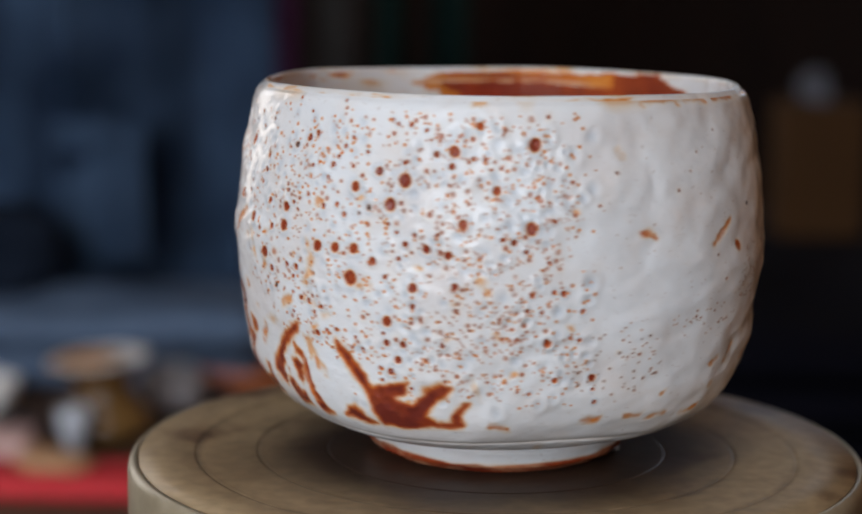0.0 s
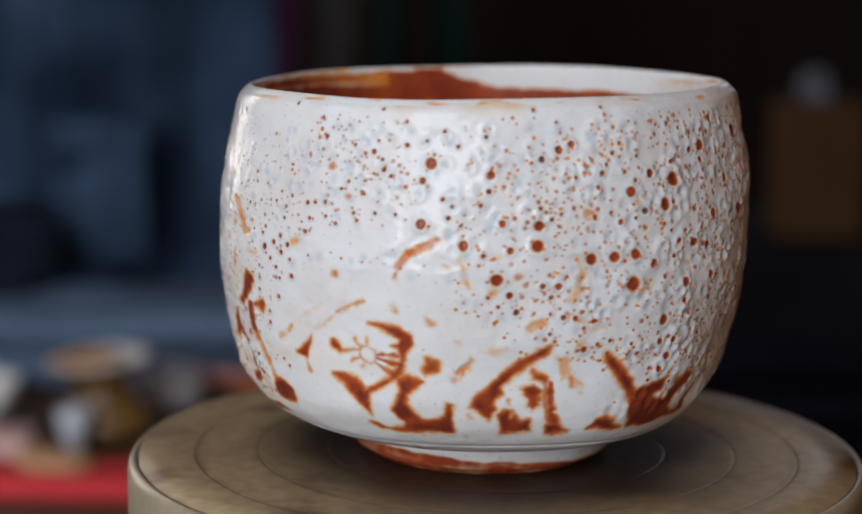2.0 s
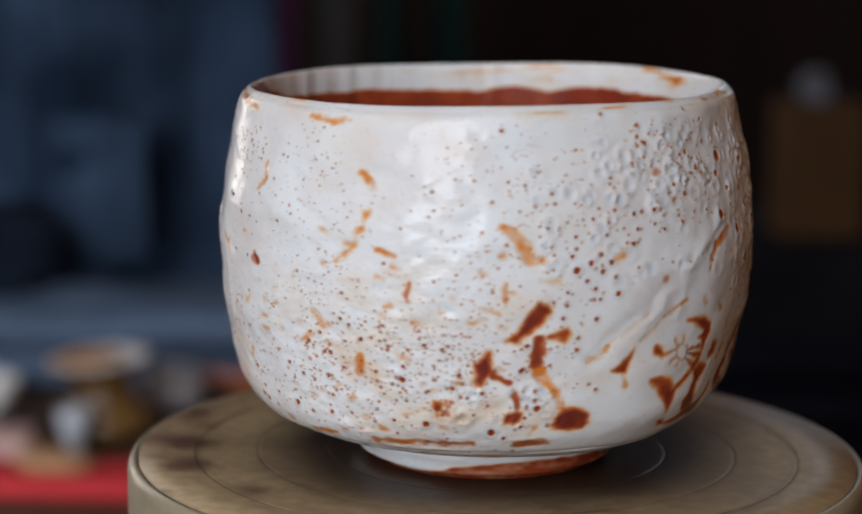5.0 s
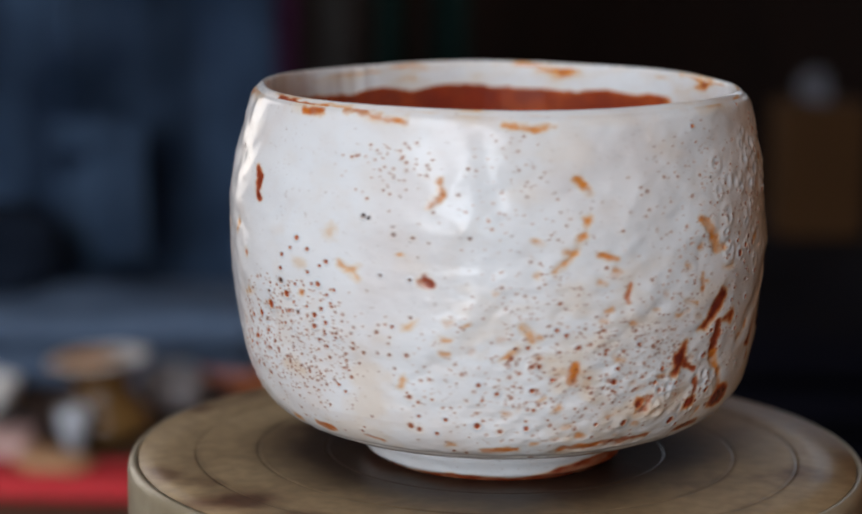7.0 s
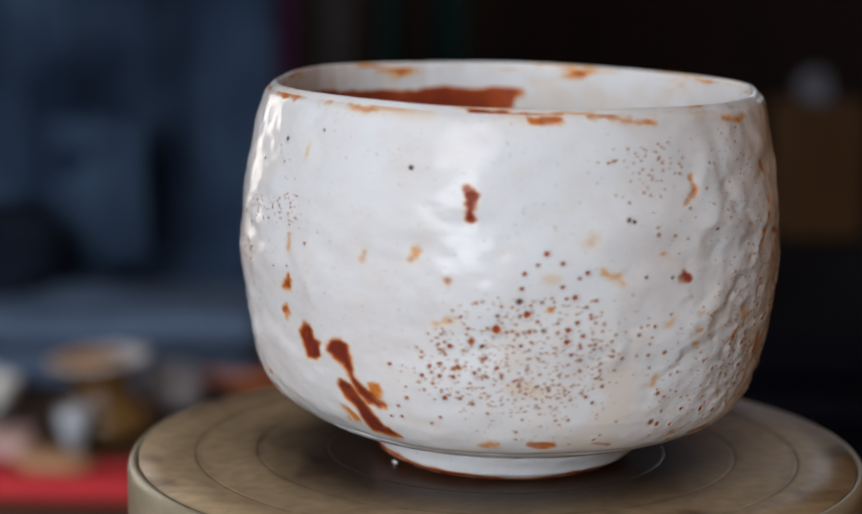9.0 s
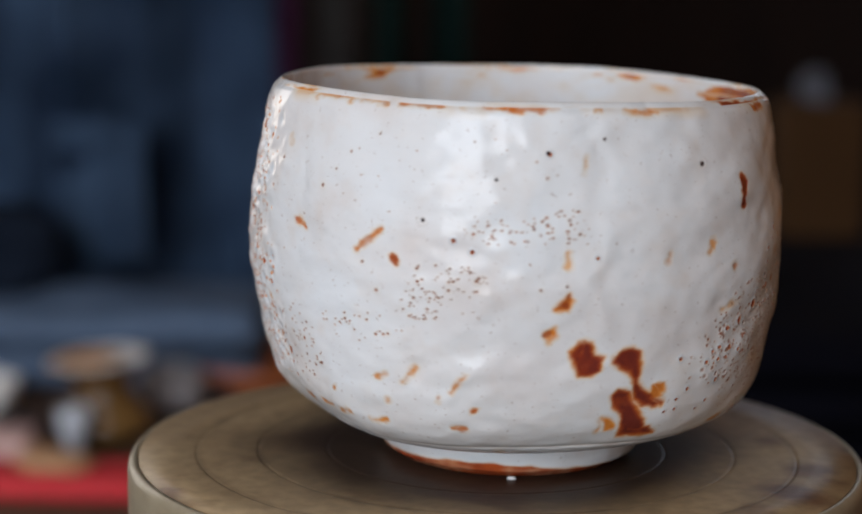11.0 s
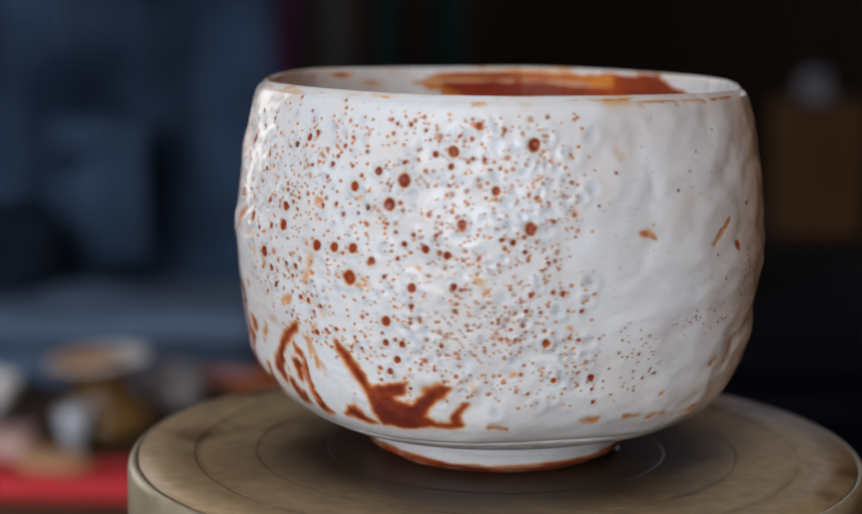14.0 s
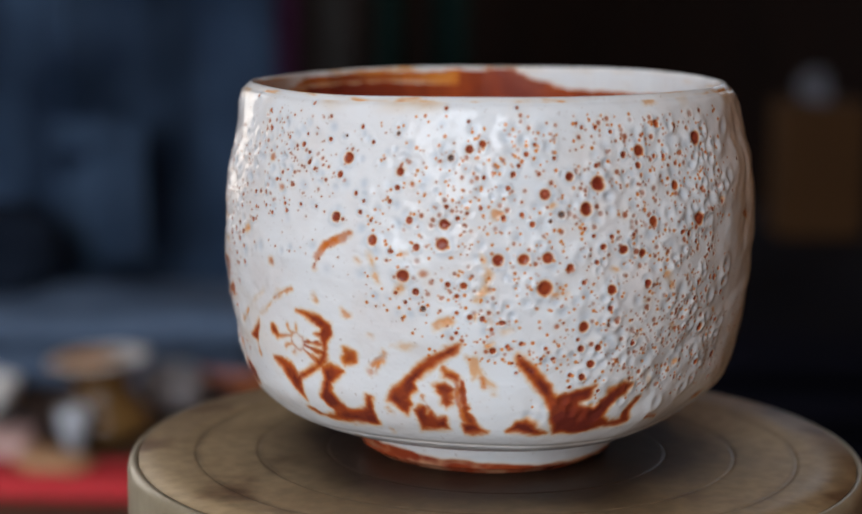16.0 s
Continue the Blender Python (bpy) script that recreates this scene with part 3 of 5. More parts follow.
for item in [(227.3, 64.1, 0.37), (234.7, 72.4, 0.37), (264.8, 73.4, 0.44), (267.3, 73.3, 0.44), (249.8, 58.6, 0.37), (247.9, 60.1, 0.37), (250.4, 53.3, 0.44), (232.6, 68.1, 0.44), (227.7, 70.1, 0.37), (219.4, 83.2, 0.37), (224.3, 80.7, 0.3), (234.4, 83.4, 0.3), (198.5, 72.9, 1.07), (196.9, 69.5, 0.63), (205.4, 56.9, 0.93), (196.9, 60.9, 0.93), (193.1, 76.4, 0.44), (174.8, 77.3, 0.44), (186.1, 74.9, 0.48), (188.8, 71.5, 0.48), (190.4, 70.3, 0.37)]:
    crater(item[0], item[1], item[2])
for item in [(176.0, 64.0, 0.44), (164.2, 52.2, 0.48), (203.8, 76.3, 0.37), (201.1, 66.0, 0.44), (202.3, 62.3, 0.44), (203.0, 64.6, 0.33), (204.8, 60.8, 0.33), (209.3, 55.0, 0.44), (208.6, 64.8, 0.44), (173.2, 81.0, 0.37), (172.1, 60.3, 0.37), (164.9, 83.4, 0.33), (187.4, 83.5, 0.33), (200.9, 79.2, 0.37), (179.8, 67.1, 0.33), (188.1, 73.4, 0.33), (165.1, 59.6, 0.33), (158.0, 55.5, 0.37), (167.0, 51.0, 0.37), (191.7, 62.6, 0.33), (182.0, 76.1, 0.33), (187.0, 77.1, 0.26), (212.0, 50.1, 1.21), (239.9, 48.4, 1.4), (248.0, 40.2, 1.02), (253.4, 47.6, 0.93), (261.9, 48.3, 0.67), (225.4, 42.2, 0.52), (227.9, 41.9, 0.52), (231.7, 41.2, 0.52)]:
    crater(item[0], item[1], item[2])
for item in [(230.0, 35.3, 0.67), (229.7, 39.8, 0.4), (222.8, 38.8, 0.37), (222.8, 43.0, 0.37), (221.0, 48.8, 0.52), (224.1, 48.6, 0.67), (214.6, 46.9, 0.67), (247.7, 49.4, 0.44), (244.8, 52.5, 0.67), (247.7, 35.5, 0.67), (251.3, 35.5, 0.67), (250.0, 32.1, 0.76), (248.4, 29.3, 0.67), (245.9, 29.8, 0.44), (242.1, 33.5, 0.44), (239.6, 33.6, 0.37), (235.6, 36.8, 0.44), (232.9, 36.2, 0.44), (259.4, 35.7, 0.44), (253.4, 43.7, 0.52), (247.0, 37.5, 0.37), (222.8, 46.4, 0.44), (210.4, 46.4, 0.37), (212.4, 44.6, 0.37), (235.4, 34.1, 0.37), (234.0, 32.6, 0.3), (234.9, 30.5, 0.3), (246.1, 27.2, 0.37), (252.5, 26.0, 0.37), (240.5, 35.8, 0.37)]:
    crater(item[0], item[1], item[2])
for item in [(166.1, 54.0, 0.52), (158.9, 52.7, 0.67), (161.8, 54.0, 0.52), (167.6, 47.6, 0.52), (171.2, 63.4, 0.44), (171.2, 57.4, 0.44), (182.7, 62.3, 0.37), (183.6, 60.9, 0.37), (178.7, 59.9, 0.37), (176.2, 61.1, 0.33), (187.4, 62.6, 0.33), (163.3, 42.5, 0.44), (162.7, 48.8, 0.4), (157.0, 45.7, 0.37), (156.4, 43.0, 0.4), (159.5, 36.3, 0.44), (159.7, 38.8, 0.37), (160.9, 50.5, 0.37), (163.8, 46.6, 0.33), (158.6, 59.4, 0.33), (162.2, 62.9, 0.3), (157.1, 48.4, 0.3), (154.4, 46.4, 0.3), (136.4, 31.1, 0.44), (135.2, 28.2, 0.44), (141.1, 27.3, 0.44), (152.3, 23.9, 0.67), (143.1, 18.4, 0.76), (145.8, 17.0, 0.44), (148.7, 32.1, 0.52)]:
    crater(item[0], item[1], item[2])
for item in [(164.3, 27.5, 0.37), (149.2, 19.7, 0.37), (151.7, 27.7, 0.37), (151.6, 25.9, 0.33), (162.7, 28.8, 0.3), (149.6, 37.5, 0.44), (58.3, 56.5, 0.47), (61.4, 54.5, 0.37), (56.7, 54.2, 0.31), (54.2, 52.5, 0.37), (66.2, 52.5, 0.4), (64.6, 51.5, 0.28), (53.8, 49.6, 0.37), (61.4, 49.8, 0.34), (54.9, 44.2, 0.64), (57.6, 46.7, 0.31), (62.3, 47.4, 0.31), (63.9, 47.6, 0.49), (68.0, 46.9, 0.31), (66.2, 45.6, 0.31), (67.1, 43.9, 0.28), (49.1, 41.0, 0.82), (64.6, 42.4, 0.4), (62.8, 40.9, 0.49), (62.6, 38.5, 0.49), (65.7, 39.7, 0.4), (55.4, 40.7, 0.4), (53.1, 40.2, 0.31), (51.1, 40.5, 0.31)]:
    crater(item[0], item[1], item[2])
for item in [(56.9, 42.7, 0.31), (60.7, 42.4, 0.28), (44.3, 38.3, 0.6), (40.1, 37.2, 0.47), (47.2, 35.0, 0.31), (53.8, 37.8, 0.31), (65.3, 37.2, 0.31), (63.5, 35.8, 0.31), (68.0, 36.8, 0.28), (41.6, 32.8, 0.49), (38.2, 33.3, 0.37), (36.0, 32.6, 0.34), (34.4, 30.5, 0.4), (38.0, 30.7, 0.4), (40.7, 30.7, 0.4), (45.0, 31.8, 0.37), (65.5, 34.5, 0.28), (80.8, 40.7, 0.31), (30.6, 25.1, 0.37), (38.9, 26.0, 0.44), (28.4, 23.0, 0.31), (26.1, 20.3, 0.28), (28.8, 20.6, 0.31), (37.6, 21.5, 0.31), (35.5, 19.8, 0.28), (67.3, 26.5, 0.31), (68.8, 25.2, 0.31), (27.4, 32.1, 0.37), (88.9, 18.2, 0.37)]:
    crater(item[0], item[1], item[2])
for item in [(90.9, 21.5, 0.37), (85.3, 21.9, 0.31)]:
    crater(item[0], item[1], item[2])
for item in [(220.9, 73.6, 0.67), (209.5, 78.2, 0.44), (243.2, 62.8, 0.63), (241.0, 61.6, 0.37), (197.3, 77.3, 0.3), (216.0, 43.5, 0.63), (153.0, 61.4, 0.3), (53.5, 46.9, 0.64), (49.3, 43.9, 0.37), (58.0, 40.9, 0.37), (46.4, 37.3, 0.44), (74.5, 62.9, 0.4), (78.3, 51.0, 0.31), (84.4, 50.5, 0.31)]:
    crater(item[0], item[1], item[2], 0.55, dark=0.85)
for item in [(181.8, 65.6, 0.6), (177.1, 71.5, 0.8), (216.4, 50.3, 0.9), (178.9, 49.4, 0.7), (59.0, 45.1, 0.6), (40.0, 51.0, 0.85), (87.5, 50.0, 0.9)]:
    brush([(item[0], item[1], item[2] * 0.8), (item[0] + 0.2, item[1] + 0.1, item[2] * 0.7)], 0.55, 1.0, 0.3)
for item in [(277.2, 76.3, 1.25), (260.8, 74.8, 1.05), (251.1, 68.8, 1.35), (239.8, 66.8, 1.0), (245.0, 70.2, 0.8), (248.0, 63.8, 1.2), (263.3, 60.7, 0.9), (276.5, 60.1, 1.1), (269.8, 67.3, 0.85), (257.2, 74.0, 0.6), (266.0, 79.6, 0.7), (260.5, 71.8, 0.6), (250.7, 72.2, 0.44), (256.1, 55.6, 0.8), (260.5, 54.6, 0.8), (273.1, 57.5, 0.6), (253.6, 58.3, 0.44), (258.3, 58.5, 0.4), (251.8, 56.4, 0.6)]:
    crater(item[0], item[1], item[2])
# iron marks, pressed flowers and orange flecks
fill([(5.4, 38.2), (5.2, 34.8), (8.2, 34.1), (8.4, 32.5), (6.8, 30.2), (4.5, 30.2), (3.5, 32.9), (2.7, 35.5)], 1.00, 0.90)
fill([(11.8, 34.3), (13.4, 35.6), (15.2, 35.5), (16.7, 32.7), (17.0, 30.0), (18.7, 27.6), (20.7, 25.2), (22.7, 23.5), (23.8, 22.4), (22.5, 21.5), (20.3, 22.3), (18.5, 24.1), (17.0, 26.7), (16.4, 29.9), (13.6, 31.6), (11.5, 32.8)], 1.00, 0.90)
fill([(13.4, 26.7), (16.6, 26.3), (17.7, 24.4), (19.3, 22.1), (20.4, 19.1), (20.0, 16.8), (24.1, 16.6), (26.3, 15.1), (22.2, 14.6), (17.4, 14.9), (16.6, 17.6), (15.5, 20.6), (13.8, 22.8)], 1.00, 0.90)
fill([(21.7, 26.6), (23.2, 25.8), (24.0, 24.5), (22.1, 23.2), (21.7, 24.9)], 0.40, 1.00)
brush([(11.0, 19.0, 0.42), (11.0, 16.5, 0.42)], 0.10, 0.80, 0.42)
fill([(5.5, 38.2), (6.7, 37.7), (7.5, 34.7), (9.6, 34.1), (8.8, 31.3), (7.2, 30.2), (4.8, 31.1), (4.1, 35.0)], 1.00, 0.90)
fill([(12.5, 34.3), (13.4, 35.6), (15.5, 35.7), (17.1, 34.7), (17.8, 32.4), (17.6, 29.4), (19.2, 26.6), (21.8, 24.2), (24.9, 22.9), (24.7, 21.9), (20.8, 23.6), (17.4, 26.4), (16.5, 29.2), (14.2, 32.1)], 1.00, 0.90)
fill([(12.5, 25.0), (13.6, 26.6), (15.8, 25.8), (19.1, 22.3), (21.6, 19.1), (23.4, 15.6), (19.0, 15.8), (16.2, 20.4), (13.5, 22.8)], 1.00, 0.90)
fill([(22.6, 26.8), (24.3, 26.8), (24.7, 25.5), (23.5, 25.0)], 0.50, 1.00)
fill([(11.4, 19.7), (13.2, 19.5), (15.0, 16.8), (13.1, 16.7)], 0.20, 1.00)
fill([(358.8, 44.4), (360.2, 46.3), (361.5, 47.6), (362.2, 46.5), (361.0, 44.5)], 0.80, 1.00)
fill([(357.3, 39.4), (358.8, 40.2), (359.4, 38.6), (358.1, 37.5)], 0.15, 1.00)
brush([(1.4, 47.2, 0.56), (0.8, 45.0, 0.47)], 0.80, 1.00, 0.42)
brush([(357.6, 39.0, 0.44), (357.9, 39.2, 0.44)], 0.70, 1.00, 0.42)
fill([(233.5, 16.9), (235.3, 19.4), (237.6, 20.1), (240.1, 18.7), (242.6, 16.5)], 1.00, 0.90)
fill([(234.9, 34.2), (237.6, 32.6), (240.3, 29.3), (242.8, 26.0), (243.9, 25.2), (248.6, 26.3), (250.7, 27.1), (252.2, 27.0), (250.9, 24.9), (249.1, 23.4), (252.2, 22.3), (253.3, 23.4), (255.6, 25.8), (258.7, 27.1), (260.8, 26.6), (259.9, 25.0), (256.9, 22.6), (255.1, 19.8), (257.4, 17.9), (260.5, 18.3), (261.7, 21.3), (263.3, 22.9), (264.2, 22.9), (262.6, 20.1), (263.0, 17.3), (260.8, 16.7), (256.1, 16.9), (250.4, 16.4), (246.4, 16.3), (244.1, 16.4), (243.0, 19.7), (241.7, 23.2), (238.9, 27.1), (236.2, 30.8)], 1.00, 0.90)
brush([(268.9, 17.6, 0.5), (272.9, 17.1, 0.5)], 0.60, 1.00, 0.42)
wash(251.3, 23.1, 1.4, 0.9, 0.9, 0)
wash(265.9, 26.8, 1.0, 3.5, 0.35, 20)
fill([(223.9, 36.3), (222.4, 34.1), (218.6, 31.7), (215.4, 29.1), (212.9, 26.2), (211.9, 23.2), (210.7, 20.1), (209.2, 21.2), (207.3, 22.7), (208.5, 25.5), (210.9, 27.6), (214.5, 31.0), (218.9, 34.2), (222.2, 35.8)], 1.00, 0.90)
fill([(212.9, 21.0), (215.2, 22.2), (215.7, 20.6), (216.9, 21.2), (218.0, 19.5), (220.2, 20.0), (220.8, 16.7), (213.7, 16.1), (213.2, 18.4)], 1.00, 0.90)
fill([(219.8, 30.6), (222.6, 29.4), (223.1, 27.7), (221.3, 28.6), (219.9, 28.9)], 1.00, 0.90)
fill([(218.0, 26.9), (220.1, 27.7), (221.7, 26.4), (221.2, 25.0), (222.2, 23.5), (220.6, 22.2), (219.7, 23.9), (220.3, 25.2), (219.0, 25.6)], 1.00, 0.90)
brush([(223.6, 27.8, 0.59), (225.0, 21.7, 0.59), (226.7, 17.7, 0.59)], 0.90, 1.00)
fill([(224.0, 18.2), (226.5, 19.0), (229.6, 16.4), (224.1, 16.0)], 1.00, 0.90)
brush([(206.8, 33.4, 0.42), (204.8, 29.5, 0.42)], 0.25, 1.00, 0.42)
brush([(228.2, 28.6, 0.52), (228.9, 27.1, 0.52)], 0.30, 1.00, 0.42)
brush([(225.1, 33.4, 0.42), (227.6, 29.8, 0.42), (231.0, 26.5, 0.42)], 0.00, 0.60)
brush([(205.9, 32.3, 0.31), (203.4, 29.2, 0.42)], 0.35, 0.90, 0.42)
brush([(222.3, 27.9, 0.56), (223.9, 23.0, 0.84), (226.4, 17.9, 1.11)], 0.60, 1.00)
brush([(215.1, 24.7, 0.19), (216.3, 21.9, 0.19), (215.2, 19.6, 0.19)], 0.50, 0.80, 0.42)
brush([(205.1, 31.2, 0.42), (206.5, 32.6, 0.31)], 0.30, 0.90, 0.42)
fill([(208.1, 24.7), (209.2, 21.1), (211.2, 19.6), (212.7, 22.0), (211.0, 23.7), (214.2, 25.8), (213.5, 28.8), (211.0, 27.7)], 1.00, 0.90)
fill([(218.4, 25.9), (220.9, 26.5), (222.1, 24.6), (221.4, 22.9), (219.5, 23.2), (219.8, 24.8)], 0.90, 0.90)
brush([(206.1, 32.8, 0.52), (206.5, 31.6, 0.42)], 0.10, 0.90, 0.42)
fill([(186.5, 40.2), (189.5, 40.3), (192.8, 39.5), (195.3, 38.0), (195.1, 35.7), (194.0, 34.1), (193.7, 32.1), (193.0, 30.0), (191.5, 28.7), (189.7, 27.0), (187.7, 26.0), (185.6, 24.9), (185.6, 22.5), (185.2, 19.8), (183.8, 22.0), (181.8, 23.9), (178.6, 27.0), (177.5, 28.2), (180.2, 28.2), (182.9, 27.7), (183.8, 25.7), (184.7, 25.4), (186.8, 26.4), (188.8, 28.0), (190.4, 29.0), (189.5, 30.3), (191.3, 29.8), (191.9, 30.8), (189.7, 32.0), (192.4, 32.0), (192.4, 32.8), (188.8, 33.3), (192.4, 33.6), (192.4, 35.0), (190.6, 35.5), (192.2, 36.2), (192.8, 37.2), (190.3, 38.2), (188.6, 39.5)], 1.00, 0.90)
fill([(177.8, 35.3), (179.8, 33.5), (179.3, 33.3), (177.8, 33.6), (177.3, 34.5)], 0.90, 0.90)
brush([(187.6, 32.8, 0.13), (187.2, 31.6, 0.13), (186.1, 31.1, 0.13), (184.9, 31.5, 0.13), (184.0, 32.5, 0.13), (184.0, 33.8, 0.13), (184.7, 34.6, 0.13), (185.8, 34.8, 0.13), (187.0, 34.0, 0.13), (187.6, 32.8, 0.13)], 0.55, 1.00, 0.20)
brush([(183.8, 33.8, 0.14), (180.0, 33.5, 0.22)], 0.50, 1.00, 0.20)
brush([(184.1, 34.5, 0.14), (183.1, 36.0, 0.22)], 0.30, 1.00, 0.20)
brush([(187.6, 33.1, 0.14), (191.3, 33.5, 0.22)], 0.90, 1.00, 0.20)
brush([(187.6, 32.5, 0.14), (191.3, 31.3, 0.22)], 0.90, 1.00, 0.20)
brush([(187.2, 31.5, 0.14), (190.1, 29.3, 0.22)], 0.80, 1.00, 0.20)
brush([(184.0, 32.1, 0.14), (182.0, 31.3, 0.22)], 0.35, 1.00, 0.20)
brush([(184.9, 31.3, 0.14), (184.1, 30.2, 0.22)], 0.40, 1.00, 0.20)
brush([(185.9, 34.8, 0.14), (186.1, 36.5, 0.22)], 0.20, 1.00, 0.20)
fill([(191.5, 28.5), (193.9, 29.2), (197.3, 28.3), (195.3, 26.7), (194.0, 25.2), (193.7, 23.1), (196.0, 19.4), (198.4, 19.4), (201.4, 20.3), (202.1, 23.5), (203.0, 23.1), (203.0, 21.5), (203.0, 19.2), (203.0, 16.0), (203.0, 16.0), (191.0, 16.0), (186.3, 16.3), (184.1, 18.1), (184.9, 18.2), (187.6, 16.7), (191.2, 16.8), (191.9, 18.2), (190.1, 20.9), (191.2, 23.5), (192.2, 25.6)], 1.00, 0.90)
fill([(198.2, 33.3), (200.2, 32.5), (200.7, 30.7), (197.8, 29.5), (197.3, 30.5), (198.2, 31.8)], 0.80, 1.00)
fill([(172.3, 35.8), (171.9, 34.0), (171.0, 32.0), (170.6, 30.5), (169.6, 30.8), (167.4, 31.5), (169.2, 32.8), (170.8, 34.3)], 1.00, 0.90)
brush([(169.9, 30.5, 0.5), (170.8, 27.5, 0.3)], 0.10, 0.80, 0.42)
brush([(161.8, 33.3, 0.35), (166.5, 36.7, 0.25)], 0.10, 0.80, 0.42)
brush([(166.5, 36.7, 0.2), (175.0, 42.9, 0.25)], 0.00, 0.35, 0.42)
brush([(173.5, 37.0, 0.15), (178.4, 41.0, 0.2)], 0.05, 0.70, 0.42)
brush([(178.4, 41.0, 0.2), (180.7, 42.7, 0.35), (185.2, 44.7, 0.25)], 0.35, 1.00, 0.42)
brush([(191.7, 43.7, 0.5), (192.4, 42.7, 0.4)], 0.05, 0.80, 0.42)
brush([(198.5, 40.9, 0.6), (199.6, 40.5, 0.5)], 0.20, 1.00, 0.42)
fill([(151.2, 46.4), (153.5, 45.6), (153.7, 44.7), (152.1, 41.7), (150.1, 40.2), (147.4, 38.0), (145.4, 38.2), (147.6, 40.9), (149.8, 43.7)], 1.00, 0.90)
fill([(157.7, 41.0), (158.2, 39.8), (157.1, 38.2), (155.9, 38.7), (153.9, 39.2), (155.3, 40.0)], 0.95, 0.90)
brush([(152.5, 38.5, 1.1), (151.9, 34.5, 1.3)], 0.90, 1.00, 0.42)
brush([(152.1, 34.0, 1.0), (152.5, 31.1, 0.9), (154.1, 29.0, 0.8)], 0.20, 0.95, 0.42)
brush([(151.9, 33.3, 0.8), (153.0, 30.3, 0.7), (155.9, 26.9, 0.8), (157.0, 23.9, 0.9)], 0.20, 0.95, 0.42)
fill([(157.5, 23.6), (160.9, 23.6), (164.2, 22.3), (164.3, 20.1), (163.3, 18.6), (158.4, 18.8), (155.5, 19.8), (156.6, 22.3)], 1.00, 0.90)
fill([(139.1, 33.5), (142.4, 36.0), (142.7, 34.3), (142.6, 31.8), (140.9, 28.7), (139.9, 29.0), (139.3, 31.5)], 1.00, 0.90)
brush([(142.9, 31.1, 0.7), (146.5, 29.5, 0.45)], 0.90, 1.00, 0.42)
brush([(147.4, 27.0, 0.4), (148.5, 23.8, 0.7)], 0.80, 1.00, 0.42)
fill([(145.6, 22.5), (148.5, 23.5), (149.8, 22.7), (149.2, 21.1), (145.6, 20.5)], 1.00, 0.90)
brush([(133.7, 25.1, 0.4), (133.9, 22.3, 0.7)], 0.70, 1.00, 0.42)
brush([(148.5, 15.4, 0.6), (152.1, 15.6, 0.8), (156.2, 15.7, 0.4)], 0.70, 1.00, 0.42)
brush([(128.0, 14.6, 0.5), (134.0, 15.0, 0.8), (139.0, 15.4, 0.4)], 0.75, 1.00, 0.42)
brush([(152.3, 19.5, 0.7), (151.7, 17.8, 0.6)], 0.00, 0.70, 0.42)
brush([(144.5, 61.3, 0.8), (146.5, 60.1, 1.2), (148.9, 57.6, 1.4), (149.8, 54.9, 1.2), (152.3, 54.9, 0.6)], 0.08, 0.85, 0.42)
brush([(145.3, 50.5, 0.3), (144.9, 48.6, 0.6), (145.1, 46.6, 0.5)], 0.35, 1.00, 0.42)
brush([(145.1, 48.6, 0.3), (146.3, 48.6, 0.3)], 0.20, 1.00, 0.42)
brush([(141.1, 44.9, 0.6), (143.5, 43.7, 0.6)], 0.10, 0.90, 0.42)
brush([(140.9, 52.2, 0.5), (141.7, 52.2, 0.4)], 0.10, 0.90, 0.42)
brush([(151.2, 50.8, 0.3), (155.9, 50.8, 0.3)], 0.00, 0.60, 0.42)
brush([(167.2, 54.9, 0.4), (168.8, 55.4, 0.4)], 0.05, 0.80, 0.42)
brush([(192.1, 50.1, 0.4), (193.0, 52.2, 0.5), (194.8, 54.5, 0.55), (197.5, 56.0, 0.6), (199.6, 57.6, 0.6)], 0.55, 1.00, 0.42)
wash(226.4, 31.3, 1.2, 4.0, 0.6, 0)
brush([(228.2, 50.8, 0.5), (228.8, 47.9, 0.6), (226.6, 45.6, 0.4)], 0.00, 0.75, 0.42)
brush([(219.8, 40.3, 1.2), (221.0, 40.7, 0.8)], 0.00, 0.70, 0.42)
wash(211.5, 35.3, 3, 1.2, 0.4, 0)
brush([(231.8, 39.0, 0.5), (233.6, 39.5, 0.6)], 0.00, 0.60, 0.42)
wash(249.1, 23.0, 1.6, 1.2, 0.8, 0)
brush([(52.7, 8.3, 0.5), (54.7, 9.9, 0.4)], 0.80, 1.00, 0.42)
wash(33.7, 55.7, 0.9, 1.5, 0.7, 20)
wash(71.8, 51.6, 2.2, 1.4, 0.55, 0)
wash(82.6, 55.4, 1.2, 1.0, 0.6, 0)
wash(84.6, 41.7, 2.2, 1.0, 0.5, 25)
wash(40.3, 42.5, 2.0, 1.2, 0.45, 0)
wash(81.9, 29.2, 1.2, 2.2, 0.6, 0)
wash(59.4, 51.1, 2.5, 1.2, 0.3, 0)
wash(66.6, 59.1, 2.2, 2.6, 0.35, 0)
wash(54.9, 28.3, 4.0, 2.4, 0.3, 0)
fill([(130.7, 23.7), (131.3, 25.2), (133.0, 24.8), (132.9, 22.7), (131.7, 21.5)], 0.80, 1.00)
brush([(204.4, 54.6, 0.21), (206.6, 48.4, 0.31)], 0.00, 0.75, 0.42)
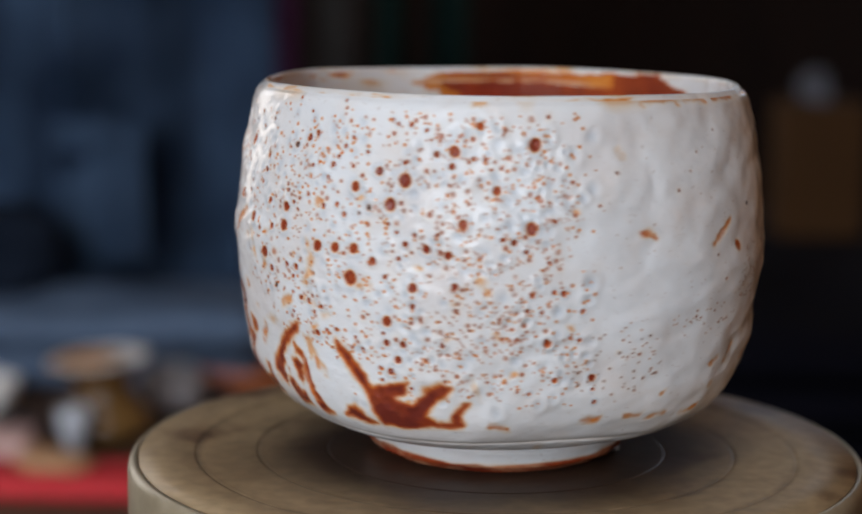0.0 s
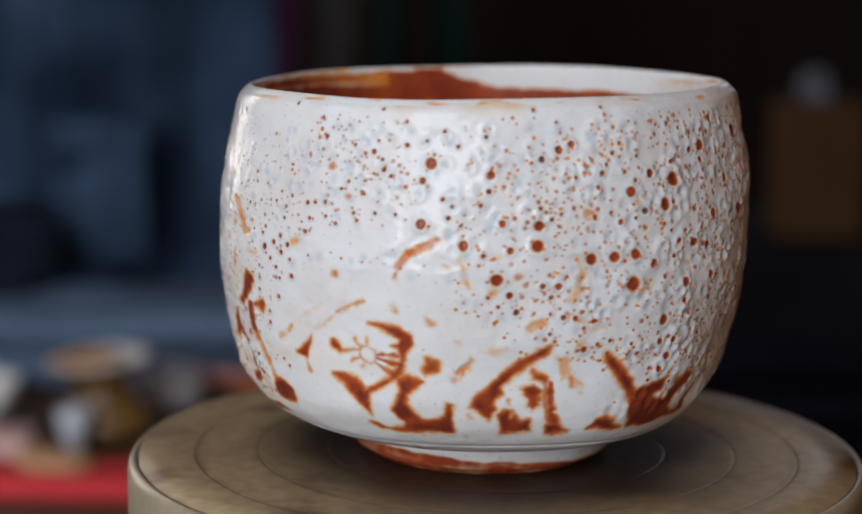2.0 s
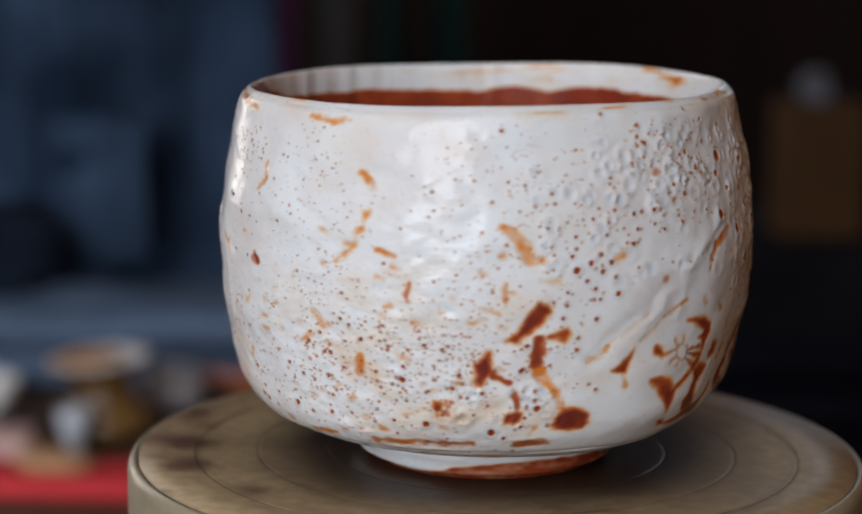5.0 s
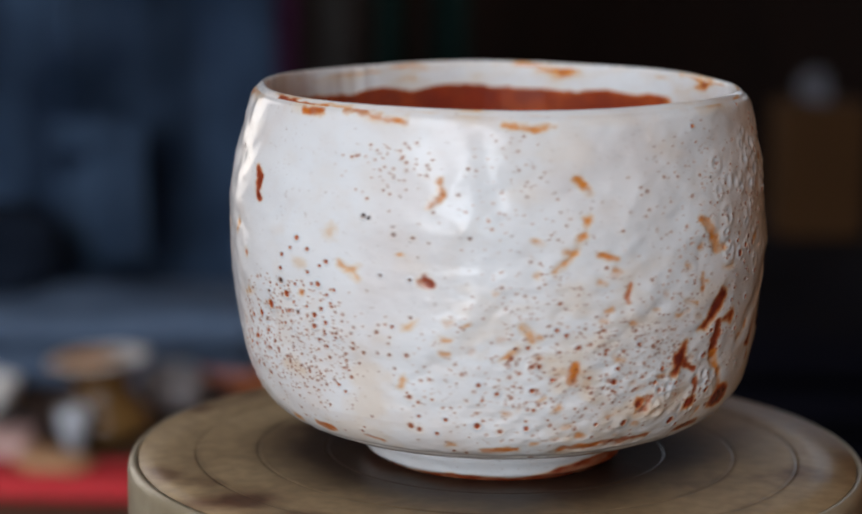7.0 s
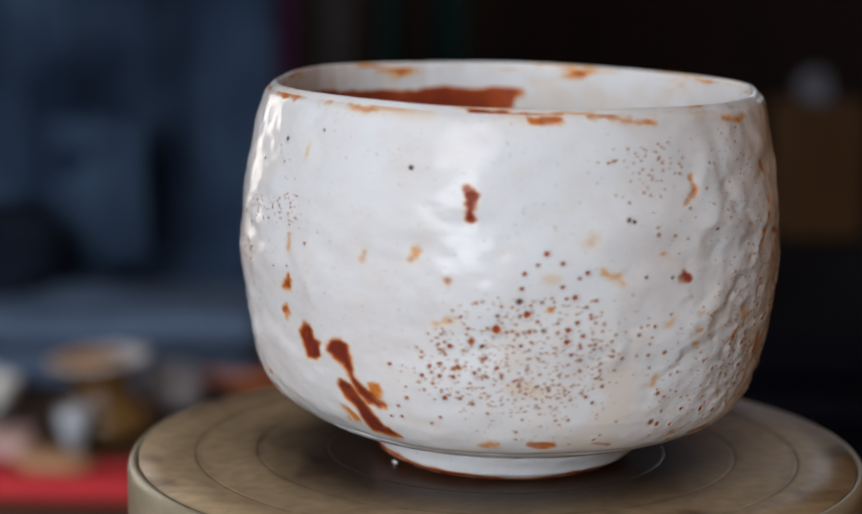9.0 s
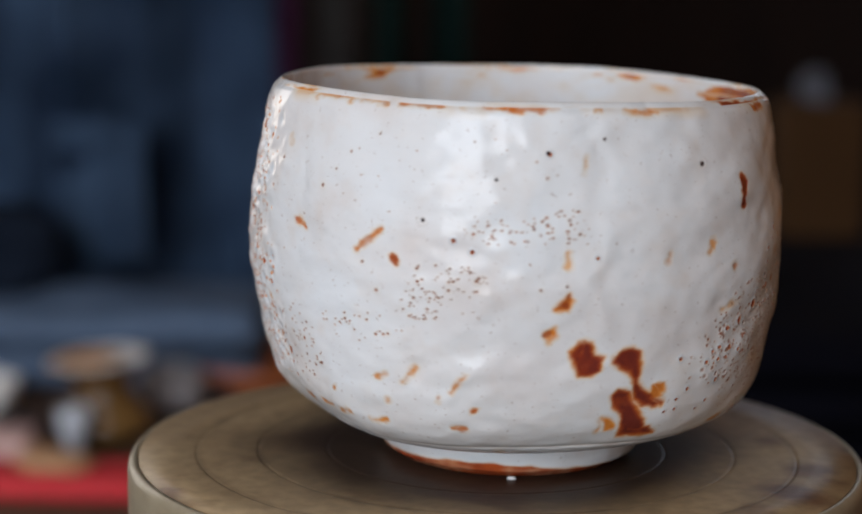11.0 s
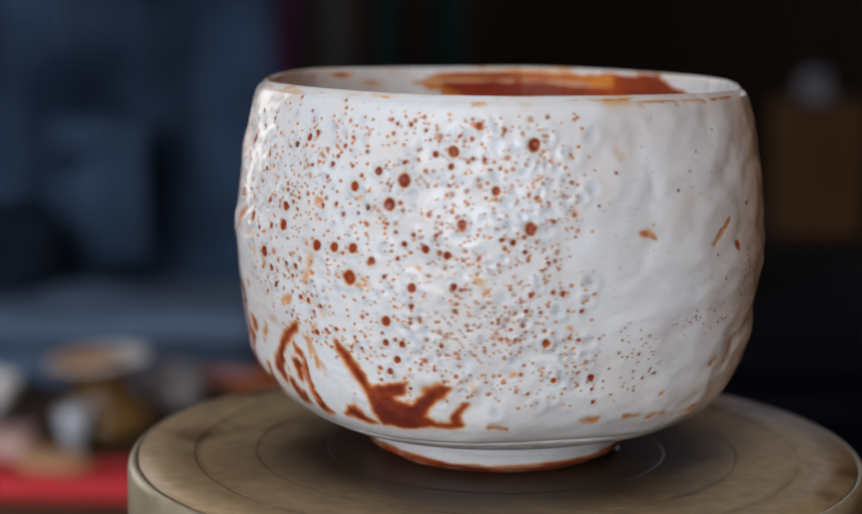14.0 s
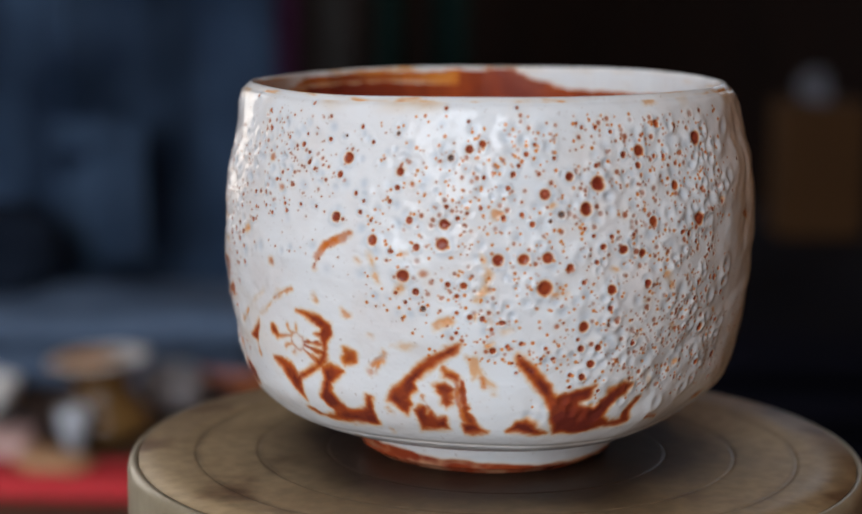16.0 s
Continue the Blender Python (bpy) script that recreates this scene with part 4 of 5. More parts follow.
brush([(227.6, 54.6, 0.21), (229.2, 49.7, 0.42), (228.2, 46.8, 0.21)], 0.00, 0.80, 0.42)
brush([(219.8, 40.8, 0.42), (221.1, 41.2, 0.31)], 0.10, 0.70, 0.42)
brush([(134.9, 25.0, 0.38), (132.8, 21.9, 0.47)], 1.00, 0.80, 0.42)
brush([(116.1, 71.7, 0.63), (118.9, 69.6, 0.73)], 0.20, 1.00, 0.42)
brush([(118.5, 64.3, 0.31), (117.5, 60.8, 0.42), (114.9, 55.8, 0.42), (111.7, 53.2, 0.31)], 0.05, 0.80)
brush([(120.7, 55.6, 0.42), (124.2, 55.1, 0.42)], 0.30, 1.00, 0.42)
brush([(126.9, 49.8, 0.38), (126.3, 46.1, 0.56)], 0.70, 1.00, 0.42)
brush([(106.2, 41.4, 0.84), (107.3, 39.5, 0.84)], 0.05, 0.80, 0.42)
brush([(116.2, 33.7, 0.63), (115.8, 30.1, 1.04)], 0.35, 1.00, 0.42)
brush([(89.3, 71.2, 0.21), (90.2, 68.5, 0.31), (88.2, 65.8, 0.31)], 0.40, 1.00, 0.42)
brush([(57.5, 83.4, 0.66), (61.5, 83.5, 0.38)], 0.70, 1.00, 0.42)
brush([(69.3, 84.1, 0.42), (74.5, 83.1, 0.52), (81.9, 82.1, 0.21)], 0.35, 1.00)
brush([(101.6, 82.2, 0.21), (107.8, 82.3, 0.31), (112.7, 82.1, 0.31)], 0.10, 0.90)
brush([(87.6, 51.0, 0.47), (88.4, 49.7, 0.47)], 0.90, 1.00, 0.42)
brush([(98.6, 14.3, 0.42), (106.0, 14.7, 0.42)], 0.35, 1.00, 0.42)
brush([(115.7, 14.3, 0.56), (125.2, 14.6, 0.84), (133.7, 14.7, 0.84)], 0.50, 1.00)
brush([(124.4, 35.1, 0.42), (126.7, 34.1, 0.31)], 0.10, 0.90, 0.42)
brush([(102.1, 34.7, 0.31), (104.8, 37.0, 0.42)], 0.10, 0.90, 0.42)
brush([(43.1, 69.1, 0.56), (44.4, 67.2, 1.03), (44.1, 63.8, 0.94)], 1.00, 0.90, 0.42)
brush([(22.6, 55.3, 0.42), (22.4, 53.7, 0.42)], 0.20, 0.90, 0.42)
brush([(33.9, 56.3, 0.52), (32.7, 54.4, 0.42)], 0.15, 0.90, 0.42)
brush([(39.6, 50.9, 0.37), (39.9, 51.1, 0.37)], 0.60, 1.00, 0.42)
brush([(54.8, 83.5, 0.52), (57.9, 83.1, 0.63), (61.8, 83.1, 0.21)], 0.40, 1.00, 0.42)
brush([(67.5, 84.3, 0.38), (72.2, 83.8, 0.56)], 0.50, 1.00, 0.42)
brush([(73.5, 82.7, 0.42), (81.8, 82.3, 0.42)], 0.10, 0.80, 0.42)
brush([(89.4, 71.5, 0.21), (89.7, 68.4, 0.31), (87.7, 65.8, 0.31)], 0.30, 1.00, 0.42)
brush([(86.9, 50.3, 0.44), (87.2, 50.5, 0.44)], 0.60, 1.00, 0.42)
brush([(56.8, 15.5, 0.38), (61.8, 15.4, 0.47)], 0.60, 1.00, 0.42)
brush([(70.9, 15.3, 0.31), (74.8, 14.8, 0.42)], 0.40, 1.00, 0.42)
brush([(45.1, 14.9, 0.31), (48.9, 15.4, 0.21)], 0.10, 0.80, 0.42)
brush([(14.6, 83.9, 0.42), (20.6, 83.7, 0.42)], 0.05, 0.70, 0.42)
brush([(343.8, 84.1, 0.52), (350.4, 84.3, 0.52)], 0.30, 0.90, 0.42)
brush([(37.8, 41.8, 0.63), (42.6, 43.0, 0.42)], 0.00, 0.50, 0.42)
brush([(69.4, 52.6, 0.52), (73.4, 50.2, 0.31)], 0.00, 0.70, 0.42)
brush([(299.4, 58.6, 0.28), (303.3, 57.1, 0.28)], 0.70, 1.00, 0.42)
brush([(319.5, 54.9, 0.52), (321.7, 57.2, 0.63), (324.6, 59.1, 0.31)], 0.45, 1.00, 0.42)
brush([(326.6, 53.5, 0.66), (327.4, 53.4, 0.66)], 0.75, 1.00, 0.42)
brush([(341.4, 30.1, 0.31), (338.5, 26.3, 0.42)], 0.25, 1.00, 0.42)
brush([(331.2, 31.0, 0.31), (328.0, 28.1, 0.42)], 0.20, 1.00, 0.42)
brush([(322.9, 28.4, 0.31), (324.9, 29.2, 0.21)], 0.20, 1.00, 0.42)
brush([(324.3, 23.2, 0.49), (324.6, 23.4, 0.49)], 0.20, 1.00, 0.42)
brush([(335.3, 24.3, 0.37), (335.6, 24.5, 0.37)], 0.60, 1.00, 0.42)
brush([(343.3, 21.9, 0.59), (343.6, 22.1, 0.59)], 0.70, 1.00, 0.42)
brush([(308.6, 22.9, 0.41), (308.9, 23.1, 0.41)], 0.30, 1.00, 0.42)
brush([(301.0, 19.0, 0.42), (305.1, 18.9, 0.42)], 0.30, 1.00, 0.42)
brush([(308.2, 17.9, 0.31), (311.7, 18.0, 0.31)], 0.30, 1.00, 0.42)
brush([(318.1, 17.3, 0.31), (322.4, 18.0, 0.31)], 0.10, 0.90, 0.42)
brush([(337.7, 17.7, 0.28), (341.1, 17.4, 0.38)], 0.50, 1.00, 0.42)
brush([(291.0, 18.3, 0.31), (294.2, 18.4, 0.31)], 0.30, 1.00, 0.42)
brush([(301.6, 84.3, 0.21), (313.3, 84.3, 0.52), (320.5, 84.3, 0.21)], 0.20, 1.00)
brush([(325.4, 84.3, 0.42), (330.3, 84.3, 0.63), (335.5, 84.3, 0.31)], 0.35, 1.00)
brush([(339.3, 84.3, 0.21), (342.9, 84.3, 0.31)], 0.00, 0.90, 0.42)
brush([(348.1, 84.3, 0.70), (350.9, 84.3, 0.84), (358.0, 84.3, 0.84)], 0.50, 1.00)
brush([(7.6, 84.3, 0.31), (9.1, 84.2, 0.31)], 0.20, 0.90, 0.42)
brush([(16.3, 84.1, 0.42), (21.9, 83.5, 0.31)], 0.20, 0.90, 0.42)
brush([(1.3, 55.8, 0.31), (1.6, 52.8, 0.31)], 0.05, 0.80, 0.42)
brush([(5.1, 74.6, 0.31), (4.4, 71.3, 0.31)], 0.00, 0.70, 0.42)
brush([(300.2, 58.5, 0.38), (302.8, 57.8, 0.28)], 0.50, 1.00, 0.42)
brush([(264.0, 84.3, 0.52), (266.4, 84.3, 0.31)], 0.05, 0.80, 0.42)
brush([(321.1, 84.3, 0.52), (321.9, 84.3, 0.42)], 0.30, 1.00, 0.42)
brush([(266.7, 49.5, 0.42), (268.0, 46.9, 0.42)], 0.05, 0.90, 0.42)
# pressed and raised lines of the clay
ridge([(92.3, 36.4), (102.5, 48.6), (110.7, 53.4), (116.7, 60.0)], 2.2, 0.35)
ridge([(84.3, 29.4), (95.9, 39.0), (105.6, 48.8)], 1.6, -0.30)
ridge([(94.7, 76.3), (91.8, 69.7), (94.7, 61.3), (103.4, 57.4)], 2.5, 0.40)
ridge([(99.7, 69.1), (103.2, 63.9), (106.4, 61.9)], 1.8, -0.35)
ridge([(120.4, 35.4), (132.6, 48.7), (144.3, 60.2)], 2.4, 0.30)
ridge([(129.9, 25.6), (143.3, 34.1), (154.1, 45.7)], 2.2, -0.25)
ridge([(85.5, 33.6), (95.8, 44.0), (100.4, 58.4)], 2.6, 0.40)
ridge([(79.1, 24.6), (88.4, 33.2), (97.3, 36.7)], 2.0, -0.30)
ridge([(92.8, 78.1), (95.8, 66.8), (92.0, 55.9)], 2.4, 0.35)
ridge([(64.5, 25.7), (72.8, 34.8), (73.2, 44.0)], 2.2, 0.30)
ridge([(358.9, 75.9), (364.2, 78.7), (367.9, 81.2)], 1.4, -0.35)
ridge([(332.4, 34.4), (340.8, 38.9), (346.9, 47.9), (353.5, 52.1)], 2.5, 0.35)
ridge([(337.3, 23.4), (341.4, 29.5), (347.8, 34.0)], 1.8, 0.30)
ridge([(326.0, 24.6), (331.4, 30.8), (336.7, 34.4)], 1.6, -0.30)
ridge([(352.5, 81.7), (356.7, 71.8), (353.6, 63.2)], 2.6, 0.35)
ridge([(4.9, 82.3), (7.9, 73.3), (5.2, 63.5)], 2.4, -0.35)
ridge([(9.5, 58.7), (5.0, 51.2), (8.8, 42.6)], 2.4, 0.40)
ridge([(168.3, 34.4), (178.8, 45.1), (189.0, 55.1), (195.5, 60.4)], 1.6, 0.35)
ridge([(161.7, 34.0), (171.5, 42.7), (182.8, 49.6)], 1.5, -0.30)
ridge([(117.3, 76.2), (128.2, 71.5), (126.6, 59.9)], 2.4, 0.40)
ridge([(191.1, 60.5), (184.9, 50.7), (183.0, 41.7)], 1.4, 0.20)
ridge([(291.0, 82.1), (293.7, 70.9), (289.9, 60.0)], 2.6, 0.35)
ridge([(299.9, 78.3), (303.0, 66.8), (300.3, 52.1)], 2.4, -0.35)
ridge([(262.5, 19.1), (270.8, 28.9), (279.6, 35.5)], 1.8, -0.30)
ridge([(267.5, 17.6), (275.9, 26.1), (282.6, 31.7)], 1.6, 0.30)


def lobe(deg, wide):
    """1 at an angle, fading to 0 within so many degrees."""
    return np.clip(1.3 * (1 - np.abs((DEG - deg + 180) % 360 - 180) / wide), 0, 1)[None, :]


LOW = np.clip((62 - OUT_Z) / 30, 0, 1)[:, None]
BUMP += lobe(118, 50) * (0.4 + 0.6 * LOW) * (periodic_noise(70, 26, 77) * 0.16 + periodic_noise(140, 54, 71) * 0.20 + periodic_noise(290, 110, 72) * 0.065)
BUMP += lobe(230, 62) * (1 - 0.5 * LOW) * (periodic_noise(120, 46, 73) * 0.10 + periodic_noise(260, 100, 74) * 0.03)
BUMP += lobe(20, 60) * (periodic_noise(90, 34, 75) * 0.12) + lobe(330, 45) * periodic_noise(70, 26, 76) * 0.15
BUMP += np.maximum(lobe(228, 75), 0.8 * lobe(145, 75)) * periodic_noise(430, 165, 78) * 0.020
BUMP += lobe(325, 75) * (periodic_noise(58, 23, 85) * 0.16 + periodic_noise(130, 50, 86) * 0.06)
GROOVE = np.exp(-((OUT_Z[:, None] - 12.3 - 0.5 * periodic_noise(9, 1, 79)) / 0.42) ** 2) * (0.65 + 0.35 * periodic_noise(22, 1, 80))
BUMP -= 0.55 * GROOVE
BUMP += np.clip((12.3 - OUT_Z) / 1.2, 0, 1)[:, None] * (periodic_noise(150, 60, 83) * 0.14 + periodic_noise(300, 120, 84) * 0.05)
OCHRE[:] = np.maximum(OCHRE, 0.16 * GROOVE)
STAIN = np.clip(fractal(34, 12, 4, 81) * 1.3 - 0.25, 0, 1)
OCHRE[:] = np.maximum(OCHRE, 0.36 * STAIN * (0.3 + 0.7 * LOW) * np.maximum(lobe(122, 68), 0.55 * lobe(70, 60)))
RIM_LINE = np.clip(fractal(34, 8, 4, 61) * 1.1 - 0.2, 0, 1) * np.clip((OUT_Z[:, None] - 81.5) / 2.5, 0, 1)
OCHRE[:] = np.maximum(OCHRE, 0.45 * RIM_LINE)
SKIRT = np.clip(periodic_noise(60, 3, 62) * 1.8 - 0.7, 0, 1) * np.exp(-((OUT_Z[:, None] - 10.0) / 1.6) ** 2)
OCHRE[:] = np.maximum(OCHRE, 0.7 * SKIRT)


def glaze_material():
    m, n, l, b = mat("shino_glaze", 0.16, 0.0, 0.19)

    def attr(name):
        a = n.new("ShaderNodeAttribute")
        a.attribute_name = name
        return a.outputs["Fac"]

    big, small = noise_node(n, l, 45, 5), noise_node(n, l, 420, 4)
    white = ramp_node(n, l, big.outputs[0], [(0.28, (0.630, 0.608, 0.600)), (0.46, (0.665, 0.674, 0.680)), (0.70, (0.680, 0.712, 0.736))])
    dots = noise_node(n, l, 1150, 2)
    dot_r = ramp_node(n, l, dots.outputs[0], [(0.66, (0, 0, 0)), (0.74, (0.55, 0.55, 0.55))])
    cloud = noise_node(n, l, 130, 4)
    cloud_r = ramp_node(n, l, cloud.outputs[0], [(0.52, (0, 0, 0)), (0.78, (0.30, 0.30, 0.30))])
    tone = mix_node(n, l, cloud_r.outputs[0], white.outputs[0], (0.60, 0.50, 0.42))
    tone = mix_node(n, l, dot_r.outputs[0], tone, (0.40, 0.33, 0.29))
    c = mix_node(n, l, attr("pearl"), tone, (0.48, 0.53, 0.58))
    ochre = ramp_node(n, l, small.outputs[0], [(0.3, (0.56, 0.17, 0.022)), (0.7, (0.70, 0.30, 0.060))])
    thin = ramp_node(n, l, attr("ochre"), [(0.0, (0, 0, 0)), (0.45, (0.85, 0.85, 0.85))])
    c = mix_node(n, l, thin.outputs[0], c, (0.63, 0.49, 0.33))
    warm = ramp_node(n, l, attr("ochre"), [(0.28, (0, 0, 0)), (0.85, (1, 1, 1))])
    c = mix_node(n, l, warm.outputs[0], c, ochre.outputs[0])
    rust = ramp_node(n, l, big.outputs[0], [(0.36, (0.26, 0.034, 0.011)), (0.62, (0.50, 0.098, 0.020))])
    c = mix_node(n, l, attr("rust"), c, rust.outputs[0])
    mottle = noise_node(n, l, 190, 5)
    mot = ramp_node(n, l, mottle.outputs[0], [(0.36, (0.50, 0.50, 0.50)), (0.56, (1, 1, 1))])
    heart = n.new("ShaderNodeMath")
    heart.operation = "MULTIPLY"
    l.new(attr("core"), heart.inputs[0])
    l.new(mot.outputs[0], heart.inputs[1])
    c = mix_node(n, l, heart.outputs[0], c, (0.145, 0.025, 0.017))
    c = mix_node(n, l, attr("dark"), c, (0.03, 0.028, 0.03))
    l.new(c, b.inputs["Base Color"])
    rr = ramp_node(n, l, attr("rust"), [(0.0, (0.175, 0.175, 0.175)), (1.0, (0.26, 0.26, 0.26))])
    l.new(rr.outputs[0], b.inputs["Roughness"])
    bump_node(n, l, small.outputs[0], 0.12, 0.0004, b)
    return m


M_GLAZE = glaze_material()


def grid_mesh(name, x, y, z, masks):
    """A mesh from a closed ring grid (rows, NT)."""
    rows = x.shape[0]
    me = bpy.data.meshes.new(name)
    co = np.stack([x, y, z], 2).reshape(-1, 3) * 0.001
    j, i = np.meshgrid(np.arange(rows - 1), np.arange(NT), indexing="ij")
    a, b2 = j * NT + i, j * NT + (i + 1) % NT
    quads = np.stack([a, b2, b2 + NT, a + NT], 2).reshape(-1)
    me.vertices.add(len(co))
    me.vertices.foreach_set("co", co.reshape(-1).astype(np.float32))
    count = len(quads) // 4
    me.loops.add(len(quads))
    me.loops.foreach_set("vertex_index", quads.astype(np.int32))
    me.polygons.add(count)
    me.polygons.foreach_set("loop_start", (np.arange(count) * 4).astype(np.int32))
    me.update(calc_edges=True)
    for key, values in masks.items():
        at = me.attributes.new(key, "FLOAT", "POINT")
        at.data.foreach_set("value", values.reshape(-1).astype(np.float32))
    return me


# slow swell of the wall round the bowl: mean, then cosine and sine of 1 to 5 turns, for the level, its slope and its bow in height
SWELL = [(-0.31, 0.27, 0.45, 0.15, -0.14, 0.02, -0.05, 0.03, -0.06, -0.25, -0.10),
         (-0.08, 0.54, -0.23, 0.03, -0.09, -0.13, 0.25, 0.02, 0.38, 0.40, -0.11),
         (0.08, -0.60, 0.40, -0.68, 0.07, -0.39, 0.07, 0.05, -0.20, -0.08, 0.16)]


def hand_form():
    h = (2 * np.clip((OUT_Z - 20) / 64, 0, 1) - 1)[:, None]
    turns = [np.ones(NT)] + [g(k * TH) for k in range(1, 6) for g in (np.cos, np.sin)]
    return sum(h ** i * sum(c * w for c, w in zip(row, turns))[None, :] for i, row in enumerate(SWELL))


def build_bowl():
    bowl = thing("tea_bowl", 0, 0, WT, 0, "round white crackled tea bowl with rust-red iron spots and patches", "tea bowl")
    # slow unevenness of the hand-formed wall, and dents of the paddle
    hand = periodic_noise(5, 3, 3) * 0.55 + periodic_noise(11, 6, 4) * 0.42 + periodic_noise(24, 12, 5) * SMOOTH_DENTS + periodic_noise(52, 20, 8) * 0.17
    ripple = periodic_noise(110, 42, 6) * 0.062 + periodic_noise(230, 88, 9) * 0.018
    hand = hand - 0.55 * lobe(190, 50) - 0.9 * lobe(287, 50) + hand_form()
    fade = np.clip((OUT_Z - 7.6) / 5, 0, 1)[:, None]
    r = OUT_R[:, None] + fade * (hand + BUMP + ripple)
    wave = -0.99 * np.sin(TH) + 0.12 * np.sin(3 * TH) + 0.15 * np.sin(5 * TH + 1.0)
    z = OUT_Z[:, None] + wave[None, :] * np.clip((OUT_Z - 55) / 30, 0, 1)[:, None]
    # rim and inside
    k = np.concatenate([np.linspace(0, 0.22, 26), 0.22 + 0.78 * np.linspace(0, 1, NI - 25)[1:] ** 2.2])[:, None]
    lip = np.clip(k / 0.22, 0, 1) * math.pi * 0.5
    inside_r = OUT_R[-1] - 2.0 * np.sin(lip) - np.clip((k - 0.22) / 0.78, 0, 1) * 1.0 - 13 * np.clip((k - 0.7) / 0.3, 0, 1) ** 2
    top_z = OUT_Z[-1] + 1.1 * np.sin(np.clip(k / 0.11, 0, 1) * math.pi * 0.5) - 1.1 * (1 - np.cos(np.clip((k - 0.11) / 0.11, 0, 1) * math.pi * 0.5))
    in_z = top_z - 62 * np.clip((k - 0.22) / 0.78, 0, 1)
    ri = inside_r + r[-1][None, :] - OUT_R[-1] + 0 * wave[None, :]
    zi = in_z + wave[None, :] * np.clip((in_z - 40) / 45, 0, 1)
    rust_i, ochre_i = inside_masks(in_z[:, 0])
    rr, zz = np.vstack([r, ri[1:]]), np.vstack([z + 0 * r, zi[1:]])
    zero = np.zeros((NI - 1, NT))
    masks = {"rust": np.vstack([RUST, rust_i[1:]]), "ochre": np.vstack([OCHRE, ochre_i[1:]]),
             "pearl": np.vstack([PEARL, zero]), "dark": np.vstack([DARK, zero]), "core": np.vstack([CORE, 1.3 * np.clip(rust_i[1:] - 0.5, 0, 1)])}
    me = grid_mesh("body", CX + rr * np.cos(TH), CY + rr * np.sin(TH), zz, masks)
    link_mesh("body", me, M_GLAZE, bowl, "white glazed bowl wall with pits and iron spots")
    # floor of the bowl's inside
    floor_r = float(np.mean(ri[-1]))
    bm = lathe_bm([(floor_r + 0.8, float(in_z[-1, 0]) + 0.2), (floor_r * 0.7, float(in_z[-1, 0]) - 4), (floor_r * 0.3, float(in_z[-1, 0]) - 6), (0.4, float(in_z[-1, 0]) - 6.3)], 64)
    bmesh.ops.transform(bm, matrix=Matrix.Diagonal((0.001, 0.001, 0.001, 1)) @ Matrix.Translation((CX, CY, 0)), verts=bm.verts[:])
    part("well", bm, M_FOOT_CLAY, bowl, "rust-brown glazed well of the bowl")
    # foot ring
    fz = np.concatenate([np.linspace(8.4, 7.7, 6), np.linspace(7.5, 0.9, 44), [0.5, 0.2, 0.0, 0.0, 0.3, 2.0]])[:, None]
    fr = np.interp(fz[:, 0], [0, 0.5, 2.2, 5.4, 6.3, 6.9, 7.3, 7.8, 8.4], [25.8, 27.2, 29.6, 30.9, 31.0, 30.5, 29.7, 30.6, 32.2])[:, None]
    fr[-4:, 0] = [25.8, 25.0, 23.6, 23.2]
    nf = len(fz)
    bare = np.interp(DEG, [0, 10, 51, 113, 140, 165, 190, 210, 236, 270, 304, 341, 360], [3.4, 2.6, 1.5, 1.7, 4.4, 5.6, 4.8, 4.0, 3.1, 2.6, 3.2, 4.2, 3.4])
    low = bare[None, :] + 0.5 * periodic_noise(13, 2, 41, NT, nf) + 0.3 * periodic_noise(70, 4, 42, NT, nf)
    worn = np.clip(0.86 + 0.45 * periodic_noise(40, 7, 48, NT, nf) + 0.2 * periodic_noise(120, 9, 49, NT, nf), 0, 1)
    rust_f = np.clip((low - fz) / 0.5 + 0.5, 0, 1) * worn
    ochre_f = np.clip((low + 0.3 - fz) / 0.8 + 0.5, 0, 1) * 0.55
    rf = fr + 0.25 * periodic_noise(17, 3, 43, NT, nf) + 0.12 * periodic_noise(60, 6, 44, NT, nf)
    zero = np.zeros((nf, NT))
    me = grid_mesh("foot_ring", CX + rf * np.cos(TH), CY + rf * np.sin(TH), fz + 0 * rf, {"rust": rust_f, "ochre": ochre_f, "pearl": zero, "dark": zero, "core": 0.55 * rust_f})
    # rows run downwards: turn the faces outwards
    me.flip_normals()
    link_mesh("foot_ring", me, M_GLAZE, bowl, "foot ring with white glaze and bare rust-red clay edge")
    # pale drop added to stand in for a small glint at the foot
    for a, size in ((352, 0.55),):
        bm = bmesh.new()
        bmesh.ops.create_icosphere(bm, subdivisions=3, radius=0.001 * size, matrix=Matrix.Diagonal((0.9, 1.9, 0.75, 1)))
        drop = part("glint_drop", bm, M_GLAZE, bowl, "tiny pale drop added for a glint")
        drop.matrix_local = pose(0.001 * CX + 0.0288 * math.cos(radians(a)), 0.001 * CY + 0.0288 * math.sin(radians(a)), 0.0007 * size, 0, 0, a)
    return bowl


